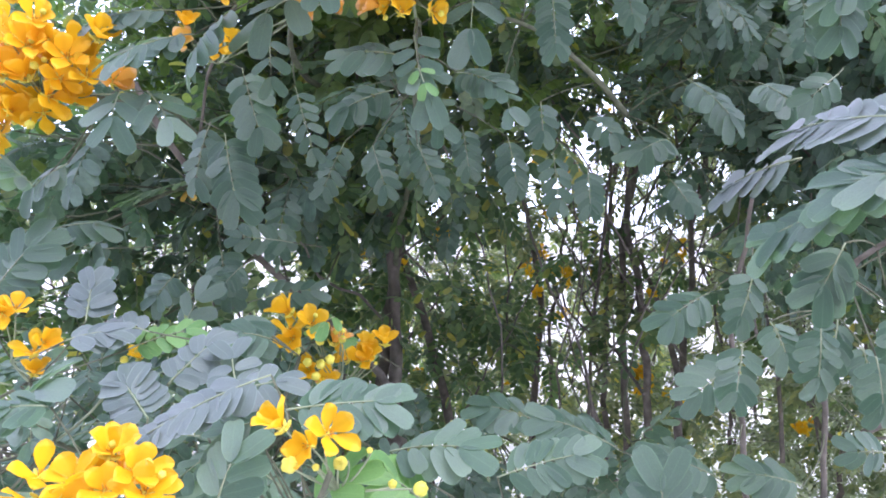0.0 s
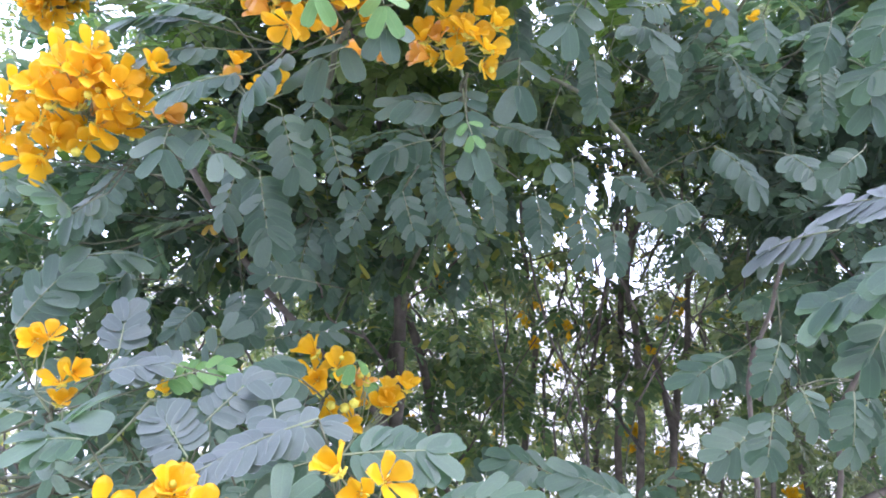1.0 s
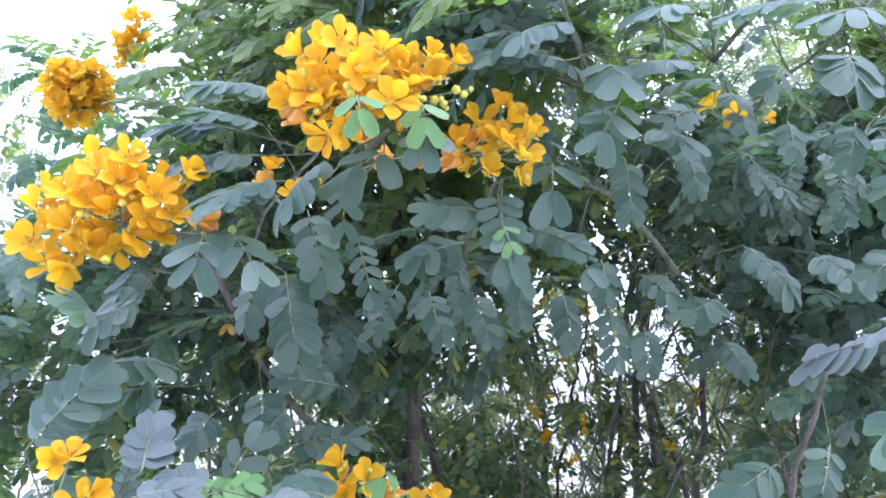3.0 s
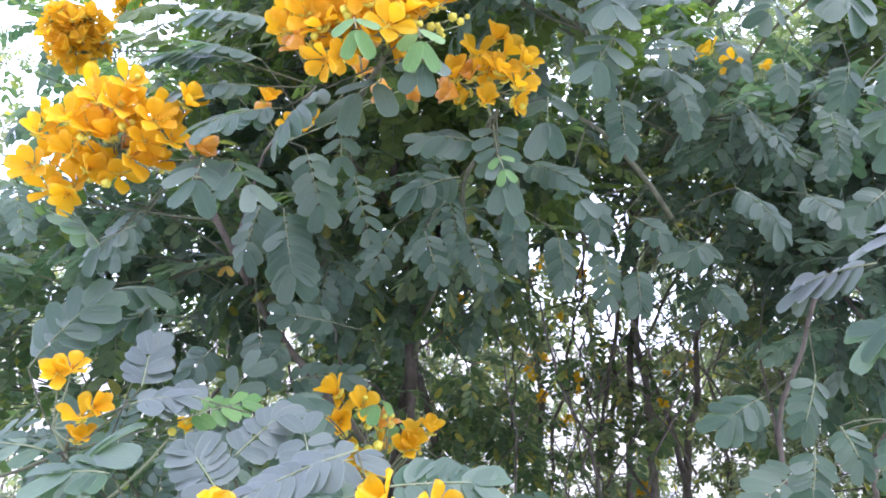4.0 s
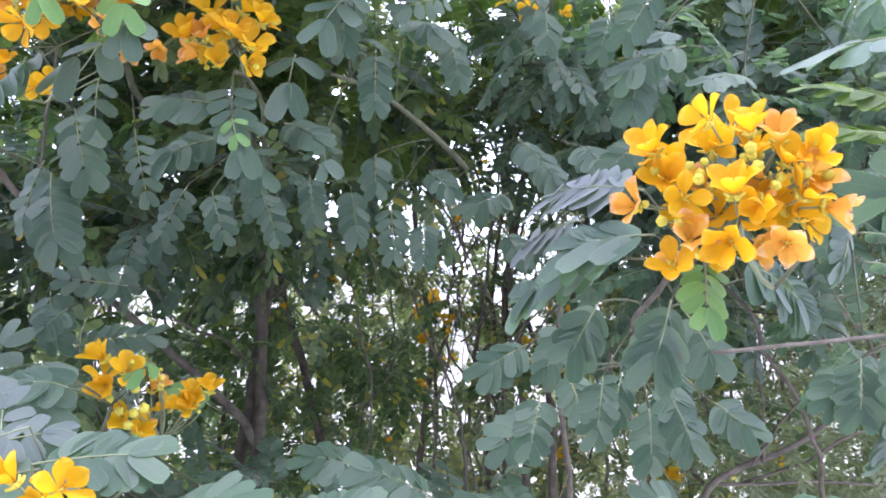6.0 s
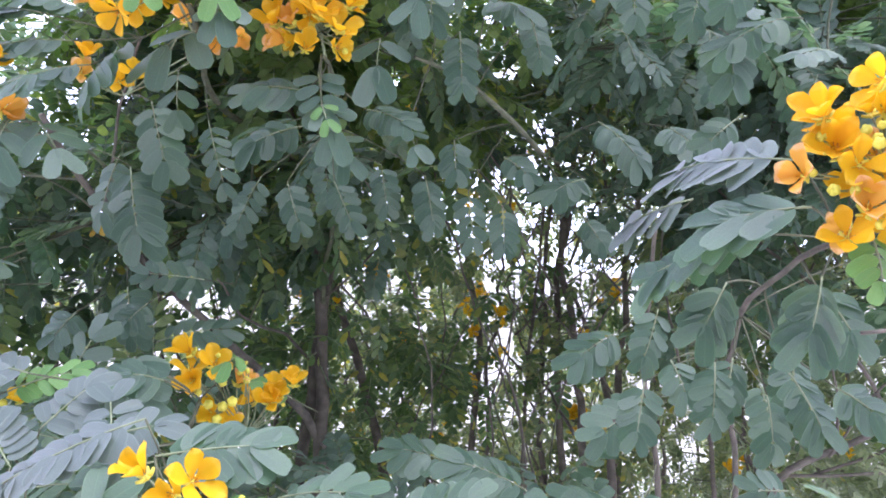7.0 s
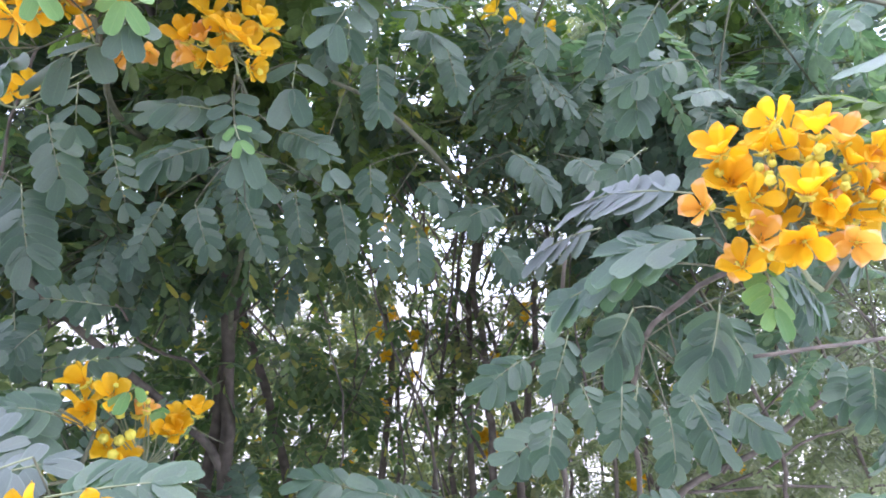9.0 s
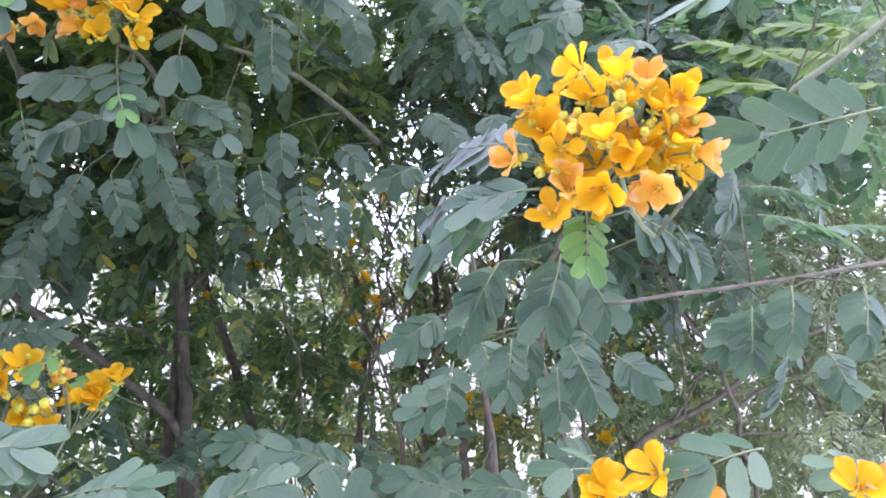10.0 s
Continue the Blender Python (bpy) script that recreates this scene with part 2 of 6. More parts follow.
def leaflet_places(base, tip, up, pairs, size, sag, rng, droop, spread=58):
    """Where the leaflets of one compound leaf sit: matrices, largest pair at the tip."""
    pts, up = rachis_curve(base, tip, up, sag, 12)
    out = []
    for k in range(pairs):
        s = 1.0 if pairs == 1 else 0.16 + 0.84 * k / (pairs - 1)
        i = min(int(s * 12), 11)
        p = pts[i].lerp(pts[i + 1], s * 12 - i)
        t = (pts[min(i + 2, 12)] - pts[max(i - 1, 0)]).normalized()
        n = (up - t * up.dot(t)).normalized()
        b = t.cross(n)
        for sign in (-1, 1):
            a = radians((spread - (spread - 26) * s ** 4 if pairs > 1 else 30) + rng.uniform(-6, 6))
            d = t * math.cos(a) + b * (sign * math.sin(a))
            tilt = radians(droop + rng.uniform(-8, 8))
            d2 = d * math.cos(tilt) - n * math.sin(tilt)
            x = d2.cross(n).normalized()
            x = (Matrix.Rotation(radians(rng.uniform(-11, 11)), 3, d2) @ x)
            z = x.cross(d2)
            ln = size * 1.18 * (0.84 + 0.16 * s) * rng.uniform(0.92, 1.08)
            m = Matrix((x * ln, d2 * ln, z * ln)).transposed().to_4x4()
            m.translation = p + d2 * 0.002
            out.append((m, rng.randrange(len(LEAFLETS))))
    return out, pts


HOLD = []  # points along the woody branches, to which stalks run


def nearest_hold(p, reach=0.4):
    if not HOLD:
        return None
    q = np.array(HOLD)
    d = np.linalg.norm(q - np.array(p), axis=1) + np.maximum(0.0, p[1] - q[:, 1]) * 3
    k = int(d.argmin())
    return Vector(HOLD[k]) if d[k] < reach else None


def leaf(plant, base, tip, up, pairs, size=0.048, mat=None, sag=0.10, droop=14, spread=58, seed=0, wide=None):
    """A compound leaf as a part of its plant: stalk and rachis, and every leaflet under it."""
    mat = mat or LEAF
    rng = random.Random(repr((base, tip, seed)))
    places, pts = leaflet_places(base, tip, up, pairs, size, sag, rng, droop, spread)
    sh = Shape()
    sh.tube(pts, 0.0012, 0.0007, 5)
    q = nearest_hold(pts[0], 0.24) or pts[0] + (pts[0] - pts[3]).normalized() * 0.05 + Vector((0, 0.03, 0))
    if q is not None:
        back = (pts[0] - pts[2]).normalized()
        mid = (pts[0] + q) / 2 + back * (q - pts[0]).length * 0.12
        sh.tube([q * (1 - s) ** 2 + mid * 2 * s * (1 - s) + pts[0] * s * s for s in (0, 0.25, 0.5, 0.75, 1)], 0.0013, 0.0012, 5, 1)
    ob = sh.build("compound_leaf", [RACHIS, TWIG], plant)
    for m, kind in places:
        child = new("leaflet", leaflet_mesh(kind, mat))
        child.parent, child.matrix_basis = ob, m @ Matrix.Diagonal((wide or (1.18 if mat is PALE else 1.0), 1, 1, 1))
    return ob


def petal(length, width, cup, ruffle):
    """An obovate petal with a narrow claw, along +Y: cupped, with a wavy rim and a tip that turns back."""
    v, f, uv = [], [], []
    rows = ((0.0, 0.13), (0.16, 0.30), (0.36, 0.70), (0.56, 0.97), (0.74, 1.0), (0.89, 0.70), (0.97, 0.36), (1.0, 0.10))
    for i, (y, w) in enumerate(rows):
        for j in range(7):
            u = j / 3 - 1
            x = u * w * width / 2
            lift = cup * y ** 1.5 + 0.18 * u * u * w * width / length * (0.4 + y) - 0.20 * max(0.0, y - 0.72) * (1 + 0.8 * math.sin(ruffle * 2.3))
            wave = 0.045 * math.sin(4.3 * u + 1.7 * ruffle) * y * y + 0.02 * math.sin(9.0 * u + ruffle) * y ** 3
            v.append(Vector((x, y * length, (lift + wave) * length)))
            uv.append((u, y))
        if i:
            for j in range(6):
                a = (i - 1) * 7 + j
                f.append((a, a + 1, a + 8, a + 7))
    return v, f, uv


def flower_mesh(name, opening, seed, mat):
    """A five-petalled flower, about 45 mm across when open, facing +Z, with short anthers and a green cup."""
    rng = random.Random(seed)
    sh = Shape()
    for k in range(5):
        v, f, uv = petal(0.0275 * rng.uniform(0.85, 1.12), 0.0178 * rng.uniform(0.8, 1.12), rng.uniform(-0.12, 0.28), 1.9 * k + seed)
        turn = Matrix.Rotation(2 * math.pi * k / 5 + rng.uniform(-0.12, 0.12), 3, "Z") @ Matrix.Rotation(radians(opening + rng.uniform(-22, 22)), 3, "X")
        sh.add([turn @ (p + Vector((0, 0.0025, 0))) for p in v], f, uv, 0)
    for k in range(5):
        a = 2 * math.pi * k / 5
        foot = Vector((0.0018 * math.cos(a), 0.0018 * math.sin(a), 0.001))
        head = Vector((0.003 * math.cos(a + 0.3), 0.003 * math.sin(a + 0.3), 0.0055 + 0.0015 * (k % 2)))
        sh.tube([foot, (foot + head) / 2 + Vector((0, 0, 0.001)), head], 0.0004, 0.0007, 4, 1)
    for k in range(5):
        a = 2 * math.pi * (k + 0.5) / 5
        sh.tube([(0, 0, -0.003), (0.005 * math.cos(a), 0.005 * math.sin(a), -0.002), (0.009 * math.cos(a), 0.009 * math.sin(a), 0.001)], 0.0026, 0.0012, 4, 2)
    ob = sh.build(name, [mat, ANTHER, BUD])
    me = ob.data
    bpy.data.objects.remove(ob)
    return me


FLOWERS = [flower_mesh("flower_%d" % k, o, k, m) for k, (o, m) in enumerate(((24, PETAL), (36, PETAL), (46, PETAL), (16, PETAL), (58, PETAL), (40, PETAL_OLD), (52, PETAL_OLD), (25, PINK)))]


def bud_mesh():
    """A round bud of five overlapping lobes, about 10 mm across, on a short green cup."""
    sh, n = Shape(), 15
    v, f = [], []
    rows = ((0.0, 0.0012), (0.0012, 0.0034), (0.0034, 0.0049), (0.006, 0.0052), (0.0084, 0.0043), (0.0098, 0.0026), (0.0102, 0.0008))
    for i, (z, r) in enumerate(rows):
        for j in range(n):
            a = 2 * math.pi * j / n + 0.05 * i
            rr = r * (1 + 0.10 * math.cos(5 * a) * min(1, i / 3))
            v.append(Vector((rr * math.cos(a), rr * math.sin(a), z + 0.0006 * math.cos(5 * a) * (i > 3))))
        if i:
            for j in range(n):
                a, b = (i - 1) * n + j, (i - 1) * n + (j + 1) % n
                f.append((a, b, b + n, a + n))
    f.append(tuple(range((len(rows) - 1) * n, len(rows) * n)))
    sh.add(v, f, None, 0)
    ob = sh.build("bud_shape", [BUD])
    me = ob.data
    bpy.data.objects.remove(ob)
    return me


BUDS = bud_mesh()


class Cluster:
    """A flower cluster at the end of a branch: stalks from a common foot, with flowers and buds under it."""

    def __init__(self, plant, foot, seed=0):
        self.foot, self.rng, self.stalks, self.plant = Vector(foot), random.Random(seed), Shape(), plant
        self.heads = []

    def head(self, place, facing, kind, scale=1.0):
        self.heads.append((Vector(place), Vector(facing).normalized(), kind, scale))
        return self

    def finish(self, label):
        if sum(kind >= 0 for _, _, kind, _ in self.heads) > 8:
            for p, d, kind, sc in list(self.heads):
                away = Vector((self.rng.uniform(-1, 1), self.rng.uniform(0.1, 0.9), self.rng.uniform(-1, 1)))
                if kind >= 0 and self.rng.random() < 0.6:
                    self.head(p + away * 0.02 + (self.foot - p) * 0.3, d + away * 0.6, self.rng.choice((1, 2, 4, 6)), sc * 0.9)
                if self.rng.random() < 0.5:
                    self.head(p + away.yzx * 0.015, d, -1, self.rng.uniform(0.7, 1.0))
        q = nearest_hold(self.foot, 0.7)
        if q is not None:
            mid = (q + self.foot) / 2 + Vector((0, 0.02, -0.02))
            self.stalks.tube([q * (1 - s) ** 2 + mid * 2 * s * (1 - s) + self.foot * s * s for s in (0, 0.25, 0.5, 0.75, 1)], 0.0024, 0.002, 6)
        self.heads = [(p, (d + Vector((self.rng.gauss(0, 0.35), self.rng.gauss(0, 0.2), 0.22 + self.rng.gauss(0, 0.3)))).normalized(), kind, sc) for p, d, kind, sc in self.heads]
        for p, d, kind, sc in self.heads:
            end = p - d * 0.003
            mid = (self.foot + p) / 2 - d * (p - self.foot).length * 0.25
            self.stalks.tube([self.foot * (1 - s) ** 2 + mid * 2 * s * (1 - s) + end * s * s for s in (0, 0.25, 0.5, 0.75, 1)], 0.0014, 0.0010, 5)
        ob = self.stalks.build("inflorescence", [RACHIS], self.plant)
        tagged(ob, label)
        for p, d, kind, sc in self.heads:
            child = new("bud" if kind < 0 else "flower", BUDS if kind < 0 else FLOWERS[kind])
            turn = d.to_track_quat("Z", "Y").to_matrix().to_4x4() @ Matrix.Rotation(self.rng.uniform(0, 6.28), 4, "Z")
            child.parent, child.matrix_basis = ob, Matrix.Translation(p) @ turn @ Matrix.Scale(sc * (1.03 if kind >= 0 else 0.9), 4)
        return ob


def branch(plant, points, r0, r1, mat=None, sides=8, name="branch", wobble=0.012, hold=True):
    """A woody stem through the given points, smoothly bent, tapered and slightly crooked."""
    pts = [Vector(p) for p in points]
    fine = []
    for i in range(len(pts) - 1):
        a, b, c, d = pts[max(i - 1, 0)], pts[i], pts[i + 1], pts[min(i + 2, len(pts) - 1)]
        steps = max(3, int((c - b).length / 0.05))
        for k in range(steps):
            s = k / steps
            fine.append(0.5 * ((2 * b) + (c - a) * s + (2 * a - 5 * b + 4 * c - d) * s * s + (3 * b - a - 3 * c + d) * s ** 3))
    fine.append(pts[-1])
    fine = [p + noise.noise_vector(p * 7) * wobble * min(1, i / 3) for i, p in enumerate(fine)]
    if hold:
        HOLD.extend(tuple(p) for p in fine[::2])
    sh = Shape()
    sh.tube(fine, r0, r1, sides)
    return sh.build(name, [mat or BARK], plant)


def plant_root(name, place, label, category="shrub"):
    ob = new(name)
    ob.empty_display_size = 0.2
    ob.matrix_world = Matrix.Translation(place)
    return tagged(ob, label, category)

# ---- the setting ----
g = Shape()
g.add([Vector(p) for p in ((-400, -400, 0), (400, -400, 0), (400, 400, 0), (-400, 400, 0))], [(0, 1, 2, 3)])
tagged(g.build("ground", [GROUND], smooth=False), "pale dusty ground sheet", "ground", kind="structure")


def box(sh, lo, hi, slot=0):
    (a, b, c), (d, e, f) = lo, hi
    sh.add([Vector(p) for p in ((a, b, c), (d, b, c), (d, e, c), (a, e, c), (a, b, f), (d, b, f), (d, e, f), (a, e, f))],
           [(0, 3, 2, 1), (4, 5, 6, 7), (0, 1, 5, 4), (1, 2, 6, 5), (2, 3, 7, 6), (3, 0, 4, 7)], None, slot)


w = Shape()
box(w, (-14, 9.0, 0), (14, 9.2, 2.2))
tagged(w.build("wall_back", [PLASTER], smooth=False), "pale plastered boundary wall behind the shrubs", "wall", kind="structure")

# Unseen wall added behind the camera; it blocks low sky light.
r = Shape()
box(r, (-12, -3.7, 0), (12, -3.5, 5.5))
tagged(r.build("wall_front", [RENDER], smooth=False), "added unseen grey-green wall that blocks low sky light", "wall", kind="structure")

front_shrub = plant_root("flowering_shrub", (0.1, 1.9, 0), "tall many-stemmed shrub with blue-green pinnate leaves and golden-yellow flower clusters")
far_shrub = plant_root("flowering_shrub", (0.2, 3.3, 0), "dense shrub behind with thin brown stems and scattered yellow flowers")
hedge = plant_root("hedge", (0.2, 5.9, 0), "loose deep green hedge before the pale wall", "hedge")
side_shrub = plant_root("feathery_shrub", (2.4, 3.0, 0), "pale grey-green feathery shrub with thin arching twigs")


def ball_cluster(plant, place, count, radius, seed):
    rng = random.Random(seed)
    c = Cluster(plant, Vector(place) + Vector((0, radius * 0.6, -radius * 0.3)), seed)
    for _ in range(count):
        d = Vector((rng.gauss(0, 1), rng.gauss(-0.8, 0.7), rng.gauss(0.2, 0.8))).normalized()
        c.head(Vector(place) + d * radius * rng.uniform(0.45, 1.0), d + Vector((0, -0.3, 0.2)), rng.choice((0, 0, 1, 1, 2)), 1.0)
    return c.finish("rounded head of golden-yellow flowers")

# woody stems of the front shrub
branch(front_shrub, [(-0.220, 2.120, 0.000), (-0.210, 2.090, 0.700), (-0.205, 2.060, 1.480), (-0.250, 1.980, 2.000), (-0.380, 1.750, 2.400), (-0.500, 1.600, 2.800)], 0.03, 0.008)
branch(front_shrub, [(-0.260, 2.160, 0.000), (-0.300, 2.130, 0.800), (-0.240, 2.100, 1.350), (-0.170, 2.100, 1.900), (-0.050, 2.200, 2.500), (0.000, 2.200, 3.000)], 0.026, 0.007)
branch(front_shrub, [(-0.180, 2.120, 0.000), (-0.170, 2.100, 0.900), (-0.220, 2.060, 1.250), (-0.420, 1.900, 1.500), (-0.550, 1.600, 1.720), (-0.620, 1.350, 1.950)], 0.022, 0.006)
branch(front_shrub, [(-0.120, 2.500, 0.000), (-0.050, 2.520, 0.900), (-0.139, 2.500, 1.330), (-0.250, 2.500, 1.700), (-0.300, 2.400, 2.400), (-0.350, 2.200, 3.000)], 0.022, 0.007)
branch(front_shrub, [(0.691, 2.897, 0.000), (0.730, 2.779, 0.051), (0.661, 2.700, 1.135), (0.612, 2.661, 1.588), (0.573, 2.700, 2.218), (0.652, 2.464, 3.006)], 0.0200, 0.0090, wobble=0.02)
branch(front_shrub, [(0.358, 2.606, 0.000), (0.404, 2.561, 0.399), (0.449, 2.606, 1.311), (0.495, 2.606, 1.842), (0.527, 2.600, 2.207), (0.419, 2.530, 2.526), (0.252, 2.378, 2.754)], 0.0110, 0.0028)
branch(front_shrub, [(0.657, 2.745, 0.000), (0.615, 2.745, 0.776), (0.573, 2.717, 1.611), (0.648, 2.683, 2.251), (0.726, 2.675, 2.724), (0.796, 2.605, 3.420)], 0.0167, 0.0070)
branch(front_shrub, [(0.630, 2.948, 1.842), (0.797, 2.752, 2.402), (1.039, 2.448, 2.645), (1.312, 2.221, 2.857)], 0.006, 0.003)
branch(front_shrub, [(0.260, 3.200, 0.000), (0.270, 3.150, 1.000), (0.300, 3.150, 1.450), (0.258, 3.150, 1.710), (0.200, 3.100, 2.100), (0.200, 3.100, 2.800)], 0.02, 0.008)
branch(front_shrub, [(0.620, 1.500, 0.000), (0.600, 1.450, 0.700), (0.570, 1.420, 1.100), (0.520, 1.350, 1.500), (0.470, 1.100, 1.720)], 0.012, 0.003)
branch(front_shrub, [(0.650, 1.550, 0.000), (0.680, 1.500, 0.800), (0.700, 1.400, 1.250), (0.600, 1.200, 1.500), (0.550, 0.950, 1.620), (0.530, 0.750, 1.660)], 0.01, 0.003)
branch(front_shrub, [(0.543, 2.872, 0.639), (0.530, 2.800, 1.301), (0.543, 2.824, 1.748), (0.579, 2.774, 2.203), (0.592, 2.730, 2.611)], 0.0129, 0.0064, wobble=0.022)
branch(front_shrub, [(0.872, 3.011, 0.376), (0.852, 2.937, 1.068), (0.872, 2.877, 1.621), (0.885, 2.855, 1.805), (0.976, 2.900, 2.168)], 0.0207, 0.0094, wobble=0.022)
branch(front_shrub, [(0.730, 2.600, 0.546), (0.727, 2.553, 0.980), (0.735, 2.560, 1.192), (0.711, 2.653, 1.425), (0.643, 2.773, 1.702)], 0.0202, 0.0072, wobble=0.022)
branch(front_shrub, [(0.425, 2.380, 0.979), (0.391, 2.346, 1.290), (0.275, 2.322, 1.526), (0.206, 2.303, 1.708), (0.137, 2.280, 1.927), (0.086, 2.257, 2.145)], 0.006, 0.003, wobble=0.022)
branch(front_shrub, [(0.522, 2.490, 2.157), (0.462, 2.450, 2.269), (0.369, 2.369, 2.363)], 0.0050, 0.0028, TWIG)
branch(front_shrub, [(0.552, 2.585, 2.201), (0.627, 2.495, 2.370), (0.696, 2.405, 2.539), (0.801, 2.378, 2.770)], 0.0058, 0.0042, wobble=0.022)
branch(front_shrub, [(0.650, 2.653, 2.177), (0.788, 2.560, 2.321), (0.939, 2.400, 2.410), (1.104, 2.240, 2.492), (1.396, 2.076, 2.585)], 0.0074, 0.0045, TWIG)
branch(front_shrub, [(0.571, 2.422, 1.764), (0.653, 2.400, 1.959), (0.766, 2.381, 2.118)], 0.0062, 0.0039, TWIG)
branch(front_shrub, [(0.546, 2.216, 1.229), (0.501, 2.525, 1.331), (0.381, 2.675, 1.439), (0.332, 2.816, 1.608)], 0.0059, 0.0036, wobble=0.022)
branch(front_shrub, [(-0.217, 2.066, 1.620), (-0.070, 2.002, 1.732), (-0.020, 1.890, 1.830), (-0.040, 1.682, 1.894)], 0.00375, 0.00225, wobble=0.022)
branch(front_shrub, [(-0.213, 2.087, 1.425), (-0.304, 2.027, 1.522), (-0.367, 1.820, 1.582), (-0.356, 1.611, 1.655)], 0.00525, 0.00225, wobble=0.022)
branch(front_shrub, [(0.088, 2.168, 1.111), (0.116, 2.141, 1.361), (0.061, 2.116, 1.593), (0.007, 2.100, 1.742)], 0.00375, 0.00225, wobble=0.022)
branch(front_shrub, [(0.305, 2.475, 1.045), (0.318, 2.443, 1.333), (0.379, 2.413, 1.603), (0.354, 2.386, 1.851)], 0.0045, 0.00225, wobble=0.022)
branch(front_shrub, [(1.021, 2.843, 0.912), (0.968, 2.800, 1.309), (0.895, 2.767, 1.619)], 0.0080, 0.0040, wobble=0.022)
branch(front_shrub, [(1.131, 2.645, 0.925), (1.081, 2.600, 1.333), (1.010, 2.561, 1.701)], 0.0098, 0.0043, wobble=0.022)
branch(front_shrub, [(-0.250, 1.980, 2.000), (-0.330, 1.500, 2.020), (-0.250, 1.150, 2.020), (-0.200, 0.980, 1.990)], 0.009, 0.004, TWIG)
branch(front_shrub, [(-0.205, 2.060, 1.600), (-0.100, 1.600, 1.900), (-0.050, 1.250, 1.980), (-0.030, 1.050, 1.950)], 0.008, 0.003, TWIG)
branch(front_shrub, [(-0.550, 1.600, 1.720), (-0.511, 1.401, 1.860), (-0.500, 1.200, 1.860), (-0.530, 1.050, 1.840)], 0.0045, 0.0025, TWIG)
branch(front_shrub, [(-0.575, 1.520, 1.776), (-0.526, 1.444, 1.916), (-0.457, 1.325, 1.982), (-0.328, 1.120, 2.006)], 0.00375, 0.00225, BARK)
branch(front_shrub, [(-0.420, 1.900, 1.400), (-0.350, 1.500, 1.300), (-0.280, 1.250, 1.330), (-0.240, 1.200, 1.440)], 0.008, 0.003, TWIG)
branch(front_shrub, [(-0.350, 1.500, 1.300), (-0.200, 1.100, 1.200), (-0.120, 0.850, 1.300), (-0.080, 0.760, 1.380)], 0.007, 0.003, TWIG)
branch(front_shrub, [(-0.420, 1.900, 1.200), (-0.450, 1.400, 1.150), (-0.380, 1.000, 1.250), (-0.350, 0.750, 1.300)], 0.007, 0.003, TWIG)
branch(front_shrub, [(-0.450, 1.400, 1.150), (-0.620, 1.150, 1.300), (-0.600, 1.050, 1.450)], 0.006, 0.003, TWIG)
branch(front_shrub, [(0.400, 1.470, 0.600), (0.250, 1.200, 1.000), (0.150, 1.000, 1.200), (0.100, 0.900, 1.300)], 0.006, 0.003, TWIG)
branch(front_shrub, [(0.340, 1.420, 1.900), (0.200, 1.250, 1.980), (0.100, 1.120, 1.980)], 0.006, 0.003, TWIG)
branch(front_shrub, [(0.380, 1.300, 2.300), (0.400, 1.100, 2.300), (0.420, 0.950, 2.250)], 0.006, 0.003, TWIG)
branch(front_shrub, [(0.620, 1.500, 0.300), (0.600, 1.100, 0.700), (0.633, 0.866, 1.233), (0.603, 0.768, 1.355)], 0.006, 0.003, TWIG)
branch(front_shrub, [(0.750, 1.500, 0.300), (0.800, 1.100, 0.800), (0.873, 0.839, 1.233), (0.816, 0.744, 1.350)], 0.006, 0.003, TWIG)
branch(front_shrub, [(0.680, 1.500, 0.800), (0.600, 1.100, 1.000), (0.677, 0.827, 1.276), (0.668, 0.727, 1.393)], 0.004, 0.002, TWIG)
branch(front_shrub, [(0.952, 0.792, 1.911), (1.000, 1.200, 2.250), (0.900, 1.500, 2.420)], 0.0035, 0.004, TWIG)
branch(front_shrub, [(-0.450, 1.400, 0.900), (-0.300, 0.900, 1.000), (-0.200, 0.720, 1.200), (-0.170, 0.680, 1.250)], 0.006, 0.003, TWIG)
branch(front_shrub, [(0.568, 0.784, 1.567), (0.662, 0.813, 1.575), (0.789, 0.879, 1.588), (0.927, 0.943, 1.600), (1.162, 1.045, 1.627)], 0.002, 0.0034, BARK, wobble=0.004)
branch(front_shrub, [(0.587, 0.696, 1.630), (0.651, 0.703, 1.697), (0.736, 0.707, 1.772), (0.816, 0.734, 1.825), (0.952, 0.792, 1.911)], 0.0018, 0.0045, TWIG, wobble=0.004)
branch(front_shrub, [(1.136, 2.229, 1.037), (1.193, 2.214, 1.135), (1.320, 2.194, 1.203), (1.465, 2.171, 1.280), (1.630, 2.142, 1.403), (1.943, 2.245, 1.501)], 0.0123, 0.0051)
branch(front_shrub, [(1.193, 2.216, 1.116), (1.390, 2.193, 1.129), (1.666, 2.235, 1.126), (1.880, 2.285, 1.101), (2.340, 2.378, 1.120)], 0.0051, 0.0036)
branch(front_shrub, [(1.268, 2.214, 1.122), (1.449, 2.186, 1.198), (1.614, 2.160, 1.294), (2.004, 2.259, 1.345)], 0.0051, 0.0032)
branch(front_shrub, [(-0.464, 1.450, 2.512), (-0.480, 1.325, 2.396), (-0.523, 1.285, 2.357)], 0.004, 0.002, TWIG)
branch(front_shrub, [(-0.380, 1.750, 2.400), (-0.483, 1.469, 2.440), (-0.570, 1.490, 2.570)], 0.006, 0.004, TWIG)
branch(front_shrub, [(0.039, 1.217, 2.557), (0.050, 1.153, 2.399), (0.077, 1.133, 2.273), (0.114, 1.172, 2.194), (0.200, 1.600, 2.350)], 0.0035, 0.004, TWIG)
